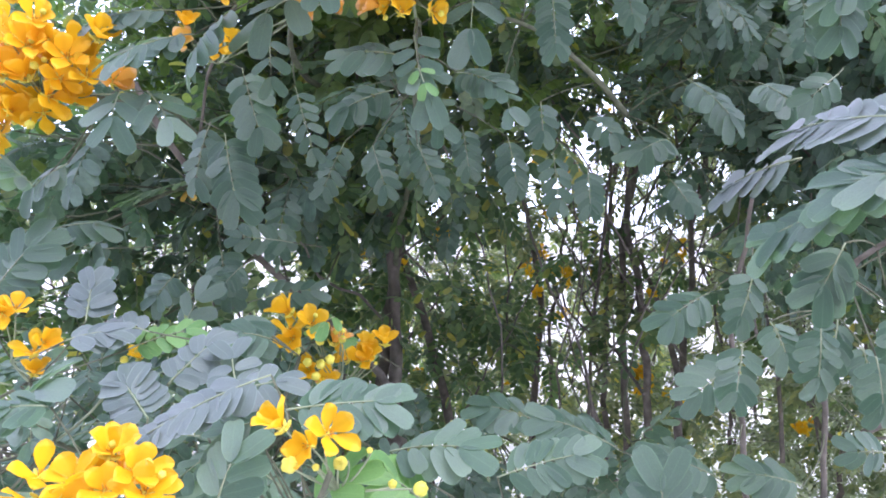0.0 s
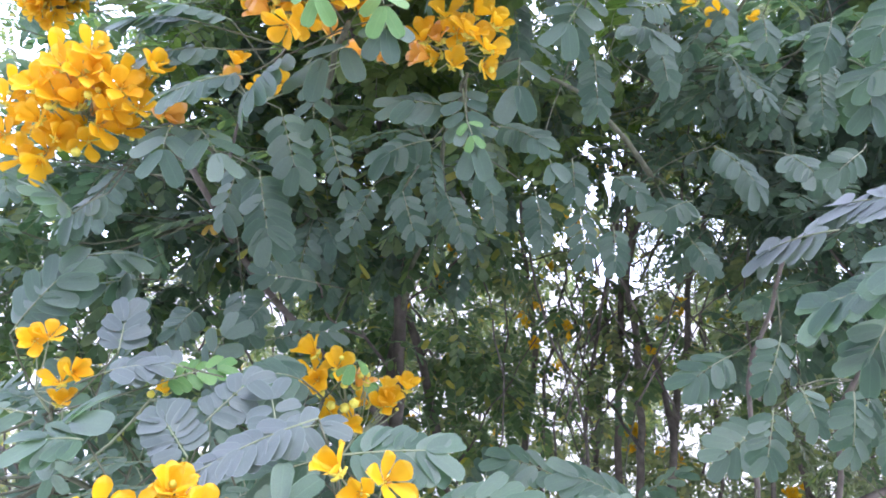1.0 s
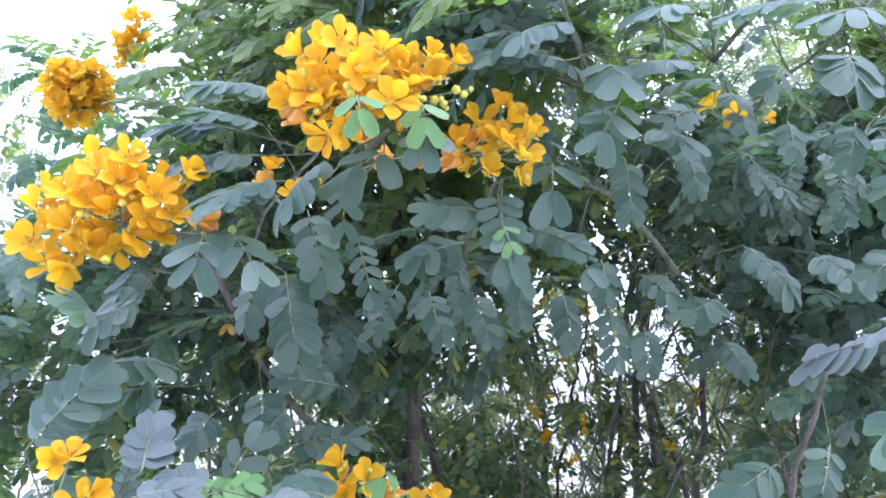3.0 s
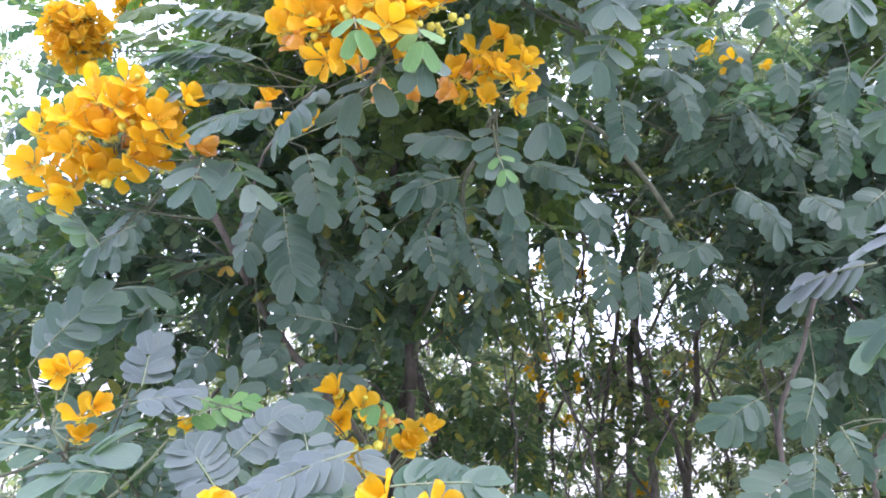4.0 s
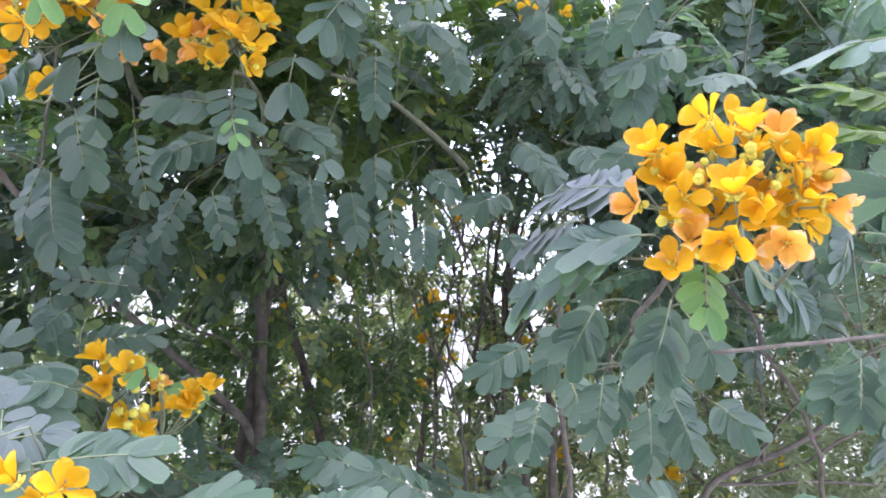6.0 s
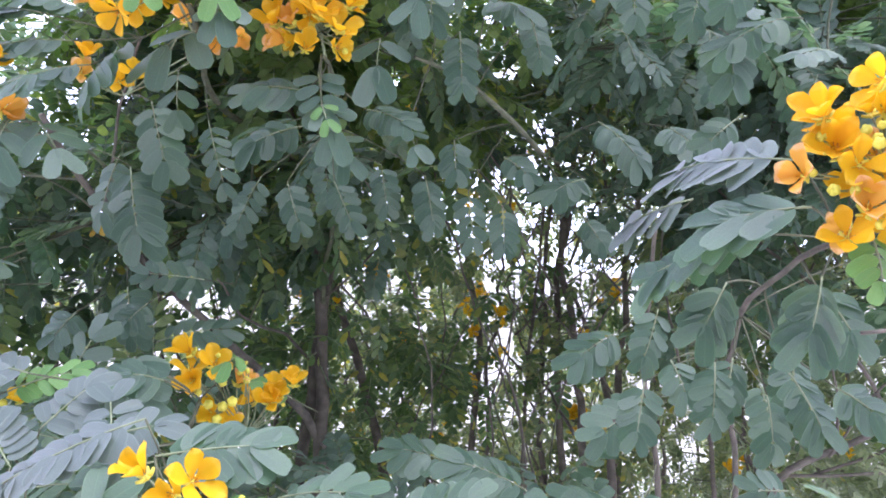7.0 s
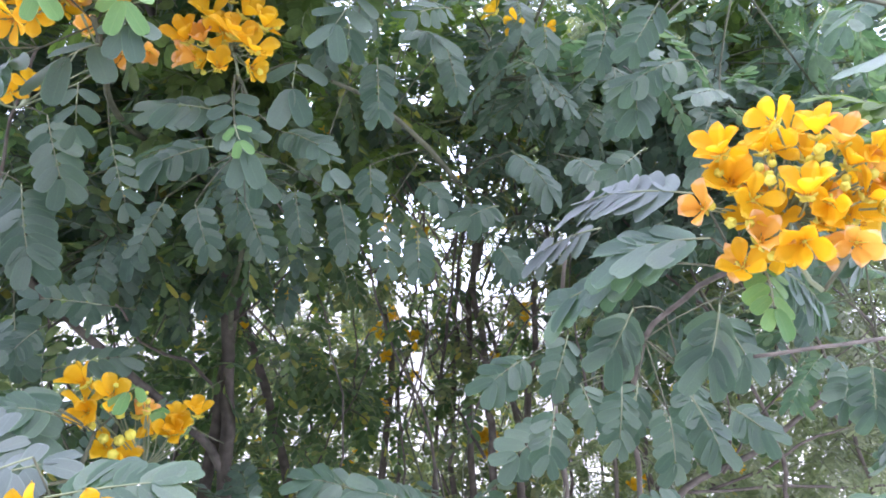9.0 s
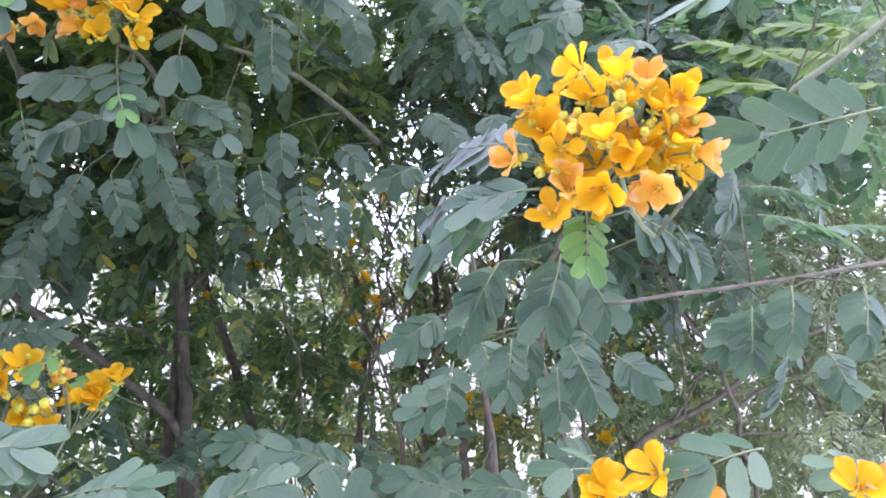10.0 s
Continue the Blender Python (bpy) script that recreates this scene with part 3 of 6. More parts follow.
branch(front_shrub, [(0.761, 1.149, 2.533), (0.668, 1.129, 2.421), (0.563, 1.113, 2.292), (0.534, 1.169, 2.281), (0.450, 1.900, 2.200)], 0.0032, 0.004, TWIG)

# leaves round the hanging cluster
leaf(front_shrub, (0.468, 0.701, 1.720), (0.408, 0.828, 1.739), (-0.3, -0.9, 0.6), 8, 0.046, PALE, spread=36, droop=6)
leaf(front_shrub, (0.476, 0.694, 1.677), (0.412, 0.732, 1.668), (-0.2, -0.75, 0.7), 8, 0.044, spread=42, droop=8)
leaf(front_shrub, (0.457, 0.748, 1.660), (0.377, 0.810, 1.627), (-0.2, -0.75, 0.7), 9, 0.042, spread=40, droop=8)
leaf(front_shrub, (0.477, 0.982, 1.735), (0.417, 1.051, 1.713), (-0.1, -0.75, 0.7), 6, 0.046, PALE, spread=42)
leaf(front_shrub, (0.507, 0.740, 1.619), (0.490, 0.728, 1.569), (-0.1, -1, 0.1), 6, 0.037, spread=42, wide=0.86)
leaf(front_shrub, (0.466, 0.856, 1.619), (0.438, 0.844, 1.574), (-0.25, -1, 0.2), 6, 0.0361, spread=44)
leaf(front_shrub, (0.513, 0.676, 1.654), (0.501, 0.642, 1.611), (0, -1, 0.25), 5, 0.0225, YOUNG, wide=1.1)
leaf(front_shrub, (0.559, 0.836, 1.609), (0.578, 0.819, 1.570), (0.15, -1, 0.1), 5, 0.0361)
leaf(front_shrub, (0.606, 0.811, 1.671), (0.691, 0.846, 1.631), (0.3, -0.8, 0.5), 9, 0.042)
leaf(front_shrub, (0.802, 0.662, 1.747), (0.672, 0.650, 1.716), (0.05, -1, -0.1), 5, 0.042)
leaf(front_shrub, (0.705, 0.604, 1.836), (0.605, 0.607, 1.828), (0, -0.3, 1), 6, 0.040)
leaf(front_shrub, (0.783, 0.770, 1.799), (0.717, 0.807, 1.817), (0, -0.5, 0.85), 10, 0.036, FRESH, droop=5)
leaf(front_shrub, (0.831, 0.812, 1.841), (0.733, 0.849, 1.885), (0, -0.5, 0.85), 10, 0.036, FRESH, droop=5)
leaf(front_shrub, (0.968, 0.848, 1.834), (0.889, 0.887, 1.835), (0, -0.5, 0.85), 10, 0.036, FRESH, droop=5)
leaf(front_shrub, (0.898, 0.801, 1.879), (0.837, 0.836, 1.903), (0, -0.5, 0.85), 10, 0.036, FRESH, droop=5)
leaf(front_shrub, (0.941, 0.897, 1.889), (0.845, 0.936, 1.906), (0, -0.5, 0.85), 10, 0.036, FRESH, droop=5)
leaf(front_shrub, (1.046, 0.928, 1.968), (0.972, 0.971, 1.917), (0, -0.5, 0.85), 10, 0.036, FRESH, droop=5)
leaf(front_shrub, (0.438, 1.082, 1.489), (0.422, 1.061, 1.425), (-0.1, -1, 0.2), 6, 0.031)
leaf(front_shrub, (0.511, 1.010, 1.523), (0.498, 0.989, 1.456), (0, -1, 0.25), 6, 0.0276)
leaf(front_shrub, (0.574, 0.943, 1.516), (0.591, 0.908, 1.459), (0.1, -1, 0.1), 7, 0.031)
leaf(front_shrub, (0.567, 0.987, 1.484), (0.562, 0.964, 1.429), (0, -1, 0.25), 5, 0.0289)
leaf(front_shrub, (0.647, 0.977, 1.497), (0.675, 0.948, 1.472), (0.1, -0.9, 0.4), 6, 0.0328)
leaf(front_shrub, (0.481, 1.095, 1.520), (0.491, 1.069, 1.480), (0, -1, 0.25), 5, 0.0289)
leaf(front_shrub, (0.545, 1.036, 1.528), (0.526, 1.015, 1.475), (0, -1, 0.25), 6, 0.0289)
leaf(front_shrub, (0.764, 0.862, 1.740), (0.745, 0.842, 1.674), (0.6, -0.8, 0), 10, 0.0279)
leaf(front_shrub, (0.847, 0.886, 1.585), (0.830, 0.865, 1.529), (0, -1, 0.25), 6, 0.0303)
leaf(front_shrub, (0.814, 0.923, 1.561), (0.798, 0.901, 1.501), (-0.4, -0.9, 0), 8, 0.0295)
leaf(front_shrub, (0.899, 0.985, 1.496), (0.888, 0.992, 1.429), (0.7, -0.7, 0), 9, 0.034)
leaf(front_shrub, (0.930, 0.945, 1.497), (0.939, 0.920, 1.454), (0, -1, 0.25), 6, 0.0303)
leaf(front_shrub, (0.910, 0.840, 1.579), (0.892, 0.818, 1.526), (0, -1, 0.25), 6, 0.0303)
leaf(front_shrub, (0.808, 0.955, 1.546), (0.781, 0.933, 1.510), (0, -1, 0.25), 5, 0.0276)
leaf(front_shrub, (0.673, 0.683, 1.432), (0.617, 0.670, 1.424), (0, -0.6, 0.8), 3, 0.04)
leaf(front_shrub, (0.553, 0.780, 1.395), (0.516, 0.763, 1.403), (0, -0.6, 0.8), 2, 0.04)
leaf(front_shrub, (0.808, 0.702, 1.387), (0.782, 0.704, 1.398), (0, -0.6, 0.8), 3, 0.04)
leaf(front_shrub, (0.706, 0.883, 1.770), (0.793, 0.903, 1.771), (0, -0.25, 1), 8, 0.042)
leaf(front_shrub, (0.882, 1.017, 1.735), (0.987, 1.027, 1.719), (0, -0.25, 1), 11, 0.032)
leaf(front_shrub, (0.919, 1.067, 1.699), (1.084, 1.102, 1.665), (0, -0.25, 1), 11, 0.032)
leaf(front_shrub, (0.965, 1.115, 1.659), (1.186, 1.139, 1.687), (0, -0.25, 1), 11, 0.032)
leaf(front_shrub, (0.756, 1.000, 1.676), (0.774, 0.975, 1.617), (0, -1, 0.25), 8, 0.0276)

# leaves of the middle, hanging under the upper clusters
leaf(front_shrub, (-0.019, 1.073, 1.889), (-0.013, 1.054, 1.844), (0, -1, 0.35), 2, 0.0437)
leaf(front_shrub, (-0.019, 1.137, 1.856), (-0.001, 1.113, 1.816), (0, -1, 0.25), 2, 0.0367)
leaf(front_shrub, (-0.057, 1.077, 1.906), (-0.120, 1.058, 1.905), (0, -0.8, 0.6), 5, 0.046)
leaf(front_shrub, (-0.083, 1.181, 1.883), (-0.151, 1.155, 1.850), (0, -0.8, 0.55), 6, 0.042)
leaf(front_shrub, (0.023, 1.171, 1.908), (0.084, 1.106, 1.871), (0.2, -0.9, 0.4), 8, 0.0344)
leaf(front_shrub, (0.093, 1.125, 1.864), (0.106, 1.090, 1.830), (0, -1, 0.25), 2, 0.0335)
leaf(front_shrub, (0.050, 1.097, 1.997), (0.048, 1.072, 1.944), (0, -0.8, 0.6), 2, 0.052)
leaf(front_shrub, (-0.207, 1.031, 1.977), (-0.235, 1.005, 1.945), (0, -0.8, 0.6), 2, 0.062)
leaf(front_shrub, (-0.293, 1.024, 1.955), (-0.330, 0.982, 1.885), (-0.55, -0.25, 0.8), 6, 0.048)
leaf(front_shrub, (-0.449, 1.009, 1.838), (-0.445, 0.983, 1.794), (0, -0.7, 0.7), 3, 0.046)
leaf(front_shrub, (-0.414, 1.018, 1.838), (-0.372, 0.992, 1.795), (0.1, -0.7, 0.7), 3, 0.046)
leaf(front_shrub, (-0.374, 1.271, 1.950), (-0.325, 1.225, 1.833), (0.2, -1, 0), 6, 0.0426, wide=1.2)
leaf(front_shrub, (-0.396, 1.254, 1.829), (-0.355, 1.209, 1.706), (0.1, -1, 0), 8, 0.0459, wide=1.2)
leaf(front_shrub, (-0.294, 1.187, 1.977), (-0.284, 1.167, 1.904), (0, -1, 0.25), 3, 0.0344)
leaf(front_shrub, (-0.465, 1.351, 1.871), (-0.483, 1.335, 1.761), (-0.2, -1, 0), 6, 0.041)
leaf(front_shrub, (-0.297, 1.342, 1.938), (-0.248, 1.297, 1.811), (0, -1, 0.25), 6, 0.0317)
leaf(front_shrub, (0.171, 1.136, 2.026), (0.175, 1.108, 1.933), (0, -1, 0.25), 8, 0.0289)
leaf(front_shrub, (0.143, 1.040, 2.078), (0.111, 1.000, 2.013), (0, -0.9, 0.4), 3, 0.0443)
leaf(front_shrub, (0.292, 1.218, 2.090), (0.307, 1.199, 2.012), (0, -1, 0.25), 8, 0.0276)
leaf(front_shrub, (0.262, 1.392, 1.887), (0.298, 1.347, 1.847), (0, -1, 0.25), 5, 0.0303)
leaf(front_shrub, (0.590, 1.122, 2.017), (0.576, 1.082, 1.943), (0, -0.9, 0.35), 5, 0.041)
leaf(front_shrub, (0.165, 1.292, 1.892), (0.168, 1.270, 1.836), (0, -1, 0.25), 5, 0.0317)
leaf(front_shrub, (0.193, 1.351, 1.811), (0.202, 1.332, 1.724), (0, -1, 0.25), 5, 0.0317)
leaf(front_shrub, (0.257, 1.353, 1.781), (0.259, 1.332, 1.714), (0, -1, 0.25), 6, 0.0289)
leaf(front_shrub, (0.109, 1.397, 1.851), (0.126, 1.379, 1.760), (0.3, -0.9, 0.1), 8, 0.0328)
leaf(front_shrub, (-0.147, 1.353, 1.825), (-0.120, 1.333, 1.748), (0, -1, 0.25), 6, 0.0317)
leaf(front_shrub, (-0.067, 1.401, 1.837), (-0.030, 1.381, 1.757), (0, -1, 0.25), 6, 0.0317)
leaf(front_shrub, (0.019, 1.445, 1.882), (0.033, 1.426, 1.799), (0, -1, 0.25), 6, 0.0317)
leaf(front_shrub, (-0.210, 1.402, 1.845), (-0.246, 1.384, 1.752), (0, -1, 0.25), 6, 0.0317)
leaf(front_shrub, (0.429, 1.320, 1.938), (0.486, 1.277, 1.865), (0, -0.6, 0.8), 8, 0.044)
leaf(front_shrub, (0.535, 1.271, 1.916), (0.564, 1.225, 1.874), (0, -0.6, 0.8), 6, 0.046)
leaf(front_shrub, (0.622, 1.185, 1.904), (0.572, 1.162, 1.863), (0, -1, 0.25), 5, 0.0317)
leaf(front_shrub, (0.427, 1.430, 1.854), (0.360, 1.384, 1.821), (0, -0.6, 0.8), 6, 0.046)
leaf(front_shrub, (0.419, 1.403, 1.770), (0.445, 1.379, 1.724), (0, -1, 0.25), 6, 0.0289)
leaf(front_shrub, (0.446, 1.261, 1.556), (0.380, 1.235, 1.518), (0, -0.6, 0.8), 6, 0.044)
leaf(front_shrub, (0.487, 1.170, 1.594), (0.460, 1.149, 1.524), (0, -1, 0.25), 6, 0.0303)
leaf(front_shrub, (0.623, 1.129, 1.487), (0.625, 1.107, 1.432), (0, -1, 0.25), 6, 0.0289)
leaf(front_shrub, (0.620, 1.024, 1.535), (0.607, 1.000, 1.492), (0, -1, 0.25), 5, 0.0303)

# low leaves in front
leaf(front_shrub, (-0.200, 0.873, 1.398), (-0.202, 0.855, 1.379), (0, -0.6, 0.8), 3, 0.04, spread=44)
leaf(front_shrub, (-0.566, 1.163, 1.629), (-0.583, 1.166, 1.611), (0, -0.8, 0.6), 2, 0.04)
leaf(front_shrub, (-0.431, 1.179, 1.470), (-0.401, 1.172, 1.532), (0, -0.8, 0.6), 3, 0.042)
leaf(front_shrub, (-0.308, 1.123, 1.510), (-0.296, 1.106, 1.486), (0, -0.8, 0.6), 2, 0.05)
leaf(front_shrub, (-0.183, 1.223, 1.507), (-0.192, 1.203, 1.501), (0, -0.6, 0.8), 2, 0.036, YOUNG)
leaf(front_shrub, (-0.118, 1.331, 1.428), (-0.163, 1.329, 1.452), (0, -0.6, 0.8), 3, 0.034, YOUNG)
leaf(front_shrub, (-0.347, 1.019, 1.921), (-0.430, 0.974, 1.878), (0, -0.6, 0.8), 9, 0.04)
leaf(front_shrub, (-0.596, 1.039, 1.702), (-0.608, 1.007, 1.723), (0, -0.7, 0.7), 5, 0.042)
leaf(front_shrub, (-0.559, 1.061, 1.740), (-0.596, 1.039, 1.702), (-0.2, -0.7, 0.7), 6, 0.042)
leaf(front_shrub, (-0.243, 1.076, 1.481), (-0.277, 1.053, 1.491), (0, -0.6, 0.8), 5, 0.04)
leaf(front_shrub, (-0.437, 0.863, 1.416), (-0.469, 0.840, 1.419), (0, -0.5, 0.85), 5, 0.042)
leaf(front_shrub, (-0.190, 0.764, 1.346), (-0.181, 0.774, 1.382), (0, -0.8, 0.6), 3, 0.044)
leaf(front_shrub, (-0.547, 1.102, 1.508), (-0.524, 1.081, 1.557), (0, -0.8, 0.6), 3, 0.038)
leaf(front_shrub, (-0.669, 1.042, 1.521), (-0.603, 1.043, 1.610), (0.5, -0.4, 0.75), 8, 0.05)
leaf(front_shrub, (-0.672, 1.137, 1.632), (-0.567, 1.144, 1.657), (0.1, -0.4, 0.9), 6, 0.046)
leaf(front_shrub, (-0.562, 1.196, 1.618), (-0.602, 1.164, 1.606), (0, -0.6, 0.8), 3, 0.05)
leaf(front_shrub, (-0.038, 0.916, 1.363), (0.047, 0.881, 1.381), (0, -0.6, 0.8), 6, 0.042)
leaf(front_shrub, (0.093, 0.968, 1.322), (0.187, 0.953, 1.357), (0, -0.8, 0.6), 8, 0.037)
leaf(front_shrub, (0.283, 0.924, 1.272), (0.283, 0.902, 1.331), (0, -0.8, 0.6), 5, 0.044)
leaf(front_shrub, (0.292, 1.225, 1.300), (0.190, 1.215, 1.345), (0, -0.6, 0.8), 8, 0.046)
leaf(front_shrub, (0.475, 1.292, 1.237), (0.380, 1.252, 1.281), (0, -0.6, 0.8), 6, 0.048)
leaf(front_shrub, (0.175, 1.315, 1.319), (0.084, 1.307, 1.348), (0, -0.6, 0.8), 6, 0.046)
leaf(front_shrub, (-0.100, 0.812, 1.327), (-0.077, 0.813, 1.358), (0, -0.6, 0.8), 3, 0.04, YOUNG)
leaf(front_shrub, (0.014, 0.882, 1.309), (-0.025, 0.878, 1.341), (0, -0.6, 0.8), 5, 0.045, YOUNG)
leaf(front_shrub, (-0.526, 0.908, 1.377), (-0.470, 0.880, 1.432), (0, -0.6, 0.8), 5, 0.05)
leaf(front_shrub, (0.591, 1.250, 1.245), (0.517, 1.244, 1.262), (0, -0.6, 0.8), 6, 0.046)
leaf(front_shrub, (0.676, 1.167, 1.323), (0.620, 1.134, 1.330), (0, -1, 0.25), 5, 0.0317)
leaf(front_shrub, (0.466, 1.195, 1.450), (0.395, 1.133, 1.414), (0, -0.9, 0.3), 5, 0.041)
leaf(front_shrub, (-0.304, 1.380, 1.640), (-0.392, 1.344, 1.648), (0, -1, 0.25), 6, 0.0331)
leaf(front_shrub, (-0.384, 1.325, 1.593), (-0.404, 1.297, 1.562), (0, -1, 0.25), 6, 0.0289)

# the low growth in front, its leaves turned up to the light
leaf(front_shrub, (-0.315, 0.860, 1.406), (-0.355, 0.881, 1.441), (0.1, -0.8, 0.6), 6, 0.033, PALE, spread=72, droop=5, sag=0.04)
leaf(front_shrub, (-0.322, 0.920, 1.437), (-0.288, 0.952, 1.480), (0, -0.8, 0.6), 5, 0.032, PALE, spread=72, droop=5, sag=0.04)
leaf(front_shrub, (-0.226, 0.900, 1.440), (-0.242, 0.925, 1.469), (0, -0.75, 0.65), 3, 0.033, PALE, spread=76, droop=5, sag=0.04)
leaf(front_shrub, (-0.212, 0.880, 1.440), (-0.175, 0.891, 1.448), (0, -0.6, 0.8), 3, 0.033, PALE, spread=70, droop=6, sag=0.04)
leaf(front_shrub, (-0.166, 0.850, 1.462), (-0.278, 0.789, 1.406), (-0.15, -0.5, 0.85), 10, 0.038, PALE, spread=44, droop=10, sag=0.08)
leaf(front_shrub, (-0.483, 1.000, 1.508), (-0.488, 1.018, 1.550), (0.1, -0.9, 0.4), 4, 0.034, PALE, spread=62, droop=5, sag=0.04)
leaf(front_shrub, (-0.446, 0.900, 1.490), (-0.406, 0.916, 1.501), (0, -0.55, 0.85), 5, 0.034, PALE, spread=45, droop=8)
leaf(front_shrub, (-0.390, 1.000, 1.495), (-0.445, 1.010, 1.502), (0, -0.6, 0.8), 4, 0.036, PALE, spread=45, droop=8)
leaf(front_shrub, (-0.435, 1.030, 1.467), (-0.365, 1.055, 1.492), (0, -0.7, 0.7), 6, 0.028, YOUNG, spread=62, droop=6)
leaf(front_shrub, (-0.301, 1.100, 1.505), (-0.278, 1.076, 1.457), (0, -0.9, 0.45), 3, 0.05, spread=56, droop=8)
leaf(front_shrub, (-0.405, 1.420, 1.521), (-0.287, 1.440, 1.547), (0, -0.8, 0.6), 7, 0.038, spread=66, droop=8)
leaf(front_shrub, (-0.132, 0.800, 1.433), (-0.041, 0.811, 1.443), (0, -0.65, 0.75), 8, 0.043, spread=54, droop=10, sag=0.05)
leaf(front_shrub, (-0.458, 1.400, 1.625), (-0.431, 1.376, 1.545), (0, -1, 0.3), 7, 0.038, spread=68, droop=8)
leaf(front_shrub, (-0.157, 0.860, 1.415), (-0.201, 0.848, 1.403), (0, -0.7, 0.7), 4, 0.046, spread=50)
leaf(front_shrub, (-0.527, 1.350, 1.574), (-0.551, 1.332, 1.534), (0, -0.9, 0.4), 6, 0.036, spread=66, droop=8)
leaf(front_shrub, (-0.035, 1.060, 1.930), (-0.025, 1.046, 1.873), (0, -1, 0.25), 4, 0.034, spread=74, droop=5, sag=0.04)
leaf(front_shrub, (-0.025, 1.040, 1.875), (-0.016, 1.034, 1.852), (0, -1, 0.25), 2, 0.022, YOUNG, spread=60, droop=5, sag=0.03)

# upper leaves
leaf(front_shrub, (-0.228, 0.892, 2.000), (-0.222, 0.886, 1.980), (0, -0.9, 0.5), 2, 0.036, YOUNG)
leaf(front_shrub, (-0.147, 0.928, 2.010), (-0.141, 0.923, 1.989), (0, -0.8, 0.6), 2, 0.036, YOUNG)
leaf(front_shrub, (-0.138, 0.946, 1.978), (-0.139, 0.939, 1.965), (0, -0.7, 0.7), 2, 0.044)
leaf(front_shrub, (-0.385, 1.043, 2.074), (-0.467, 0.997, 2.059), (0, -0.6, 0.8), 9, 0.042)
leaf(front_shrub, (-0.448, 1.060, 2.015), (-0.535, 1.033, 2.008), (0, -0.6, 0.8), 9, 0.042)
leaf(front_shrub, (-0.405, 1.068, 1.976), (-0.489, 1.026, 1.949), (0, -0.6, 0.8), 9, 0.042)
leaf(front_shrub, (-0.434, 1.151, 2.061), (-0.507, 1.102, 2.060), (0, -0.6, 0.8), 9, 0.042)
leaf(front_shrub, (-0.517, 1.303, 2.404), (-0.731, 1.297, 2.333), (0, -0.55, 0.8), 13, 0.0336, FRESH, droop=3)
leaf(front_shrub, (-0.541, 1.334, 2.489), (-0.757, 1.283, 2.392), (0, -0.4, 0.8), 12, 0.0336, FRESH, droop=3)
leaf(front_shrub, (-0.452, 1.268, 2.331), (-0.578, 1.212, 2.245), (0, -0.5, 0.8), 11, 0.0336, FRESH, droop=3)
leaf(front_shrub, (-0.422, 1.229, 2.279), (-0.560, 1.224, 2.194), (0, -0.5, 0.8), 11, 0.0336, FRESH, droop=3)
leaf(front_shrub, (-0.406, 1.214, 2.337), (-0.510, 1.140, 2.315), (0, -0.5, 0.8), 10, 0.0353, FRESH)
leaf(front_shrub, (-0.579, 1.324, 2.411), (-0.507, 1.270, 2.414), (0, -0.6, 0.8), 2, 0.05)
leaf(front_shrub, (-0.397, 1.250, 2.275), (-0.378, 1.245, 2.291), (0, -0.6, 0.8), 3, 0.046)
leaf(front_shrub, (0.125, 1.036, 2.138), (0.130, 0.995, 2.101), (0, -0.9, 0.4), 3, 0.0492)
leaf(front_shrub, (0.126, 1.088, 2.095), (0.128, 1.057, 2.019), (0, -1, 0.25), 5, 0.0344)
leaf(front_shrub, (0.438, 0.894, 2.153), (0.378, 0.871, 2.132), (0, -0.6, 0.8), 3, 0.041)
leaf(front_shrub, (0.437, 0.966, 2.129), (0.428, 0.929, 2.084), (0, -0.9, 0.4), 5, 0.0459)
leaf(front_shrub, (0.398, 1.063, 2.161), (0.366, 1.025, 2.118), (0, -1, 0.25), 3, 0.0344)
leaf(front_shrub, (0.466, 0.763, 2.139), (0.406, 0.733, 2.101), (0, -0.5, 0.8), 3, 0.041)
leaf(front_shrub, (0.223, 0.989, 2.211), (0.183, 0.973, 2.197), (0, -0.6, 0.8), 3, 0.05)
leaf(front_shrub, (0.423, 0.954, 2.203), (0.286, 0.944, 2.180), (0, -0.35, 0.9), 9, 0.044)
leaf(front_shrub, (0.266, 1.054, 2.156), (0.151, 1.023, 2.129), (0, -0.6, 0.8), 9, 0.04)
leaf(front_shrub, (0.008, 0.783, 2.115), (-0.010, 0.764, 2.112), (0, -0.6, 0.8), 3, 0.045)
leaf(front_shrub, (0.177, 0.974, 2.277), (0.069, 0.945, 2.283), (0, -0.3, 0.9), 10, 0.042)
leaf(front_shrub, (0.103, 1.104, 2.382), (0.199, 1.068, 2.309), (0, -0.5, 0.8), 10, 0.04, FRESH)
leaf(front_shrub, (-0.021, 0.983, 2.264), (-0.151, 0.960, 2.169), (0, -0.4, 0.85), 11, 0.04, FRESH)
leaf(front_shrub, (-0.002, 1.019, 2.242), (-0.145, 1.000, 2.213), (0, -0.4, 0.85), 10, 0.04, FRESH)
leaf(front_shrub, (0.057, 1.001, 2.184), (-0.020, 0.964, 2.138), (0, -0.5, 0.85), 8, 0.044)
leaf(front_shrub, (0.053, 1.015, 2.130), (-0.065, 0.990, 2.121), (0, -0.6, 0.8), 9, 0.042)
leaf(front_shrub, (0.507, 1.011, 2.294), (0.340, 0.997, 2.289), (0, -0.5, 0.8), 11, 0.038, FRESH)
leaf(front_shrub, (0.521, 1.045, 2.364), (0.369, 1.003, 2.342), (0, -0.5, 0.8), 10, 0.04, FRESH)
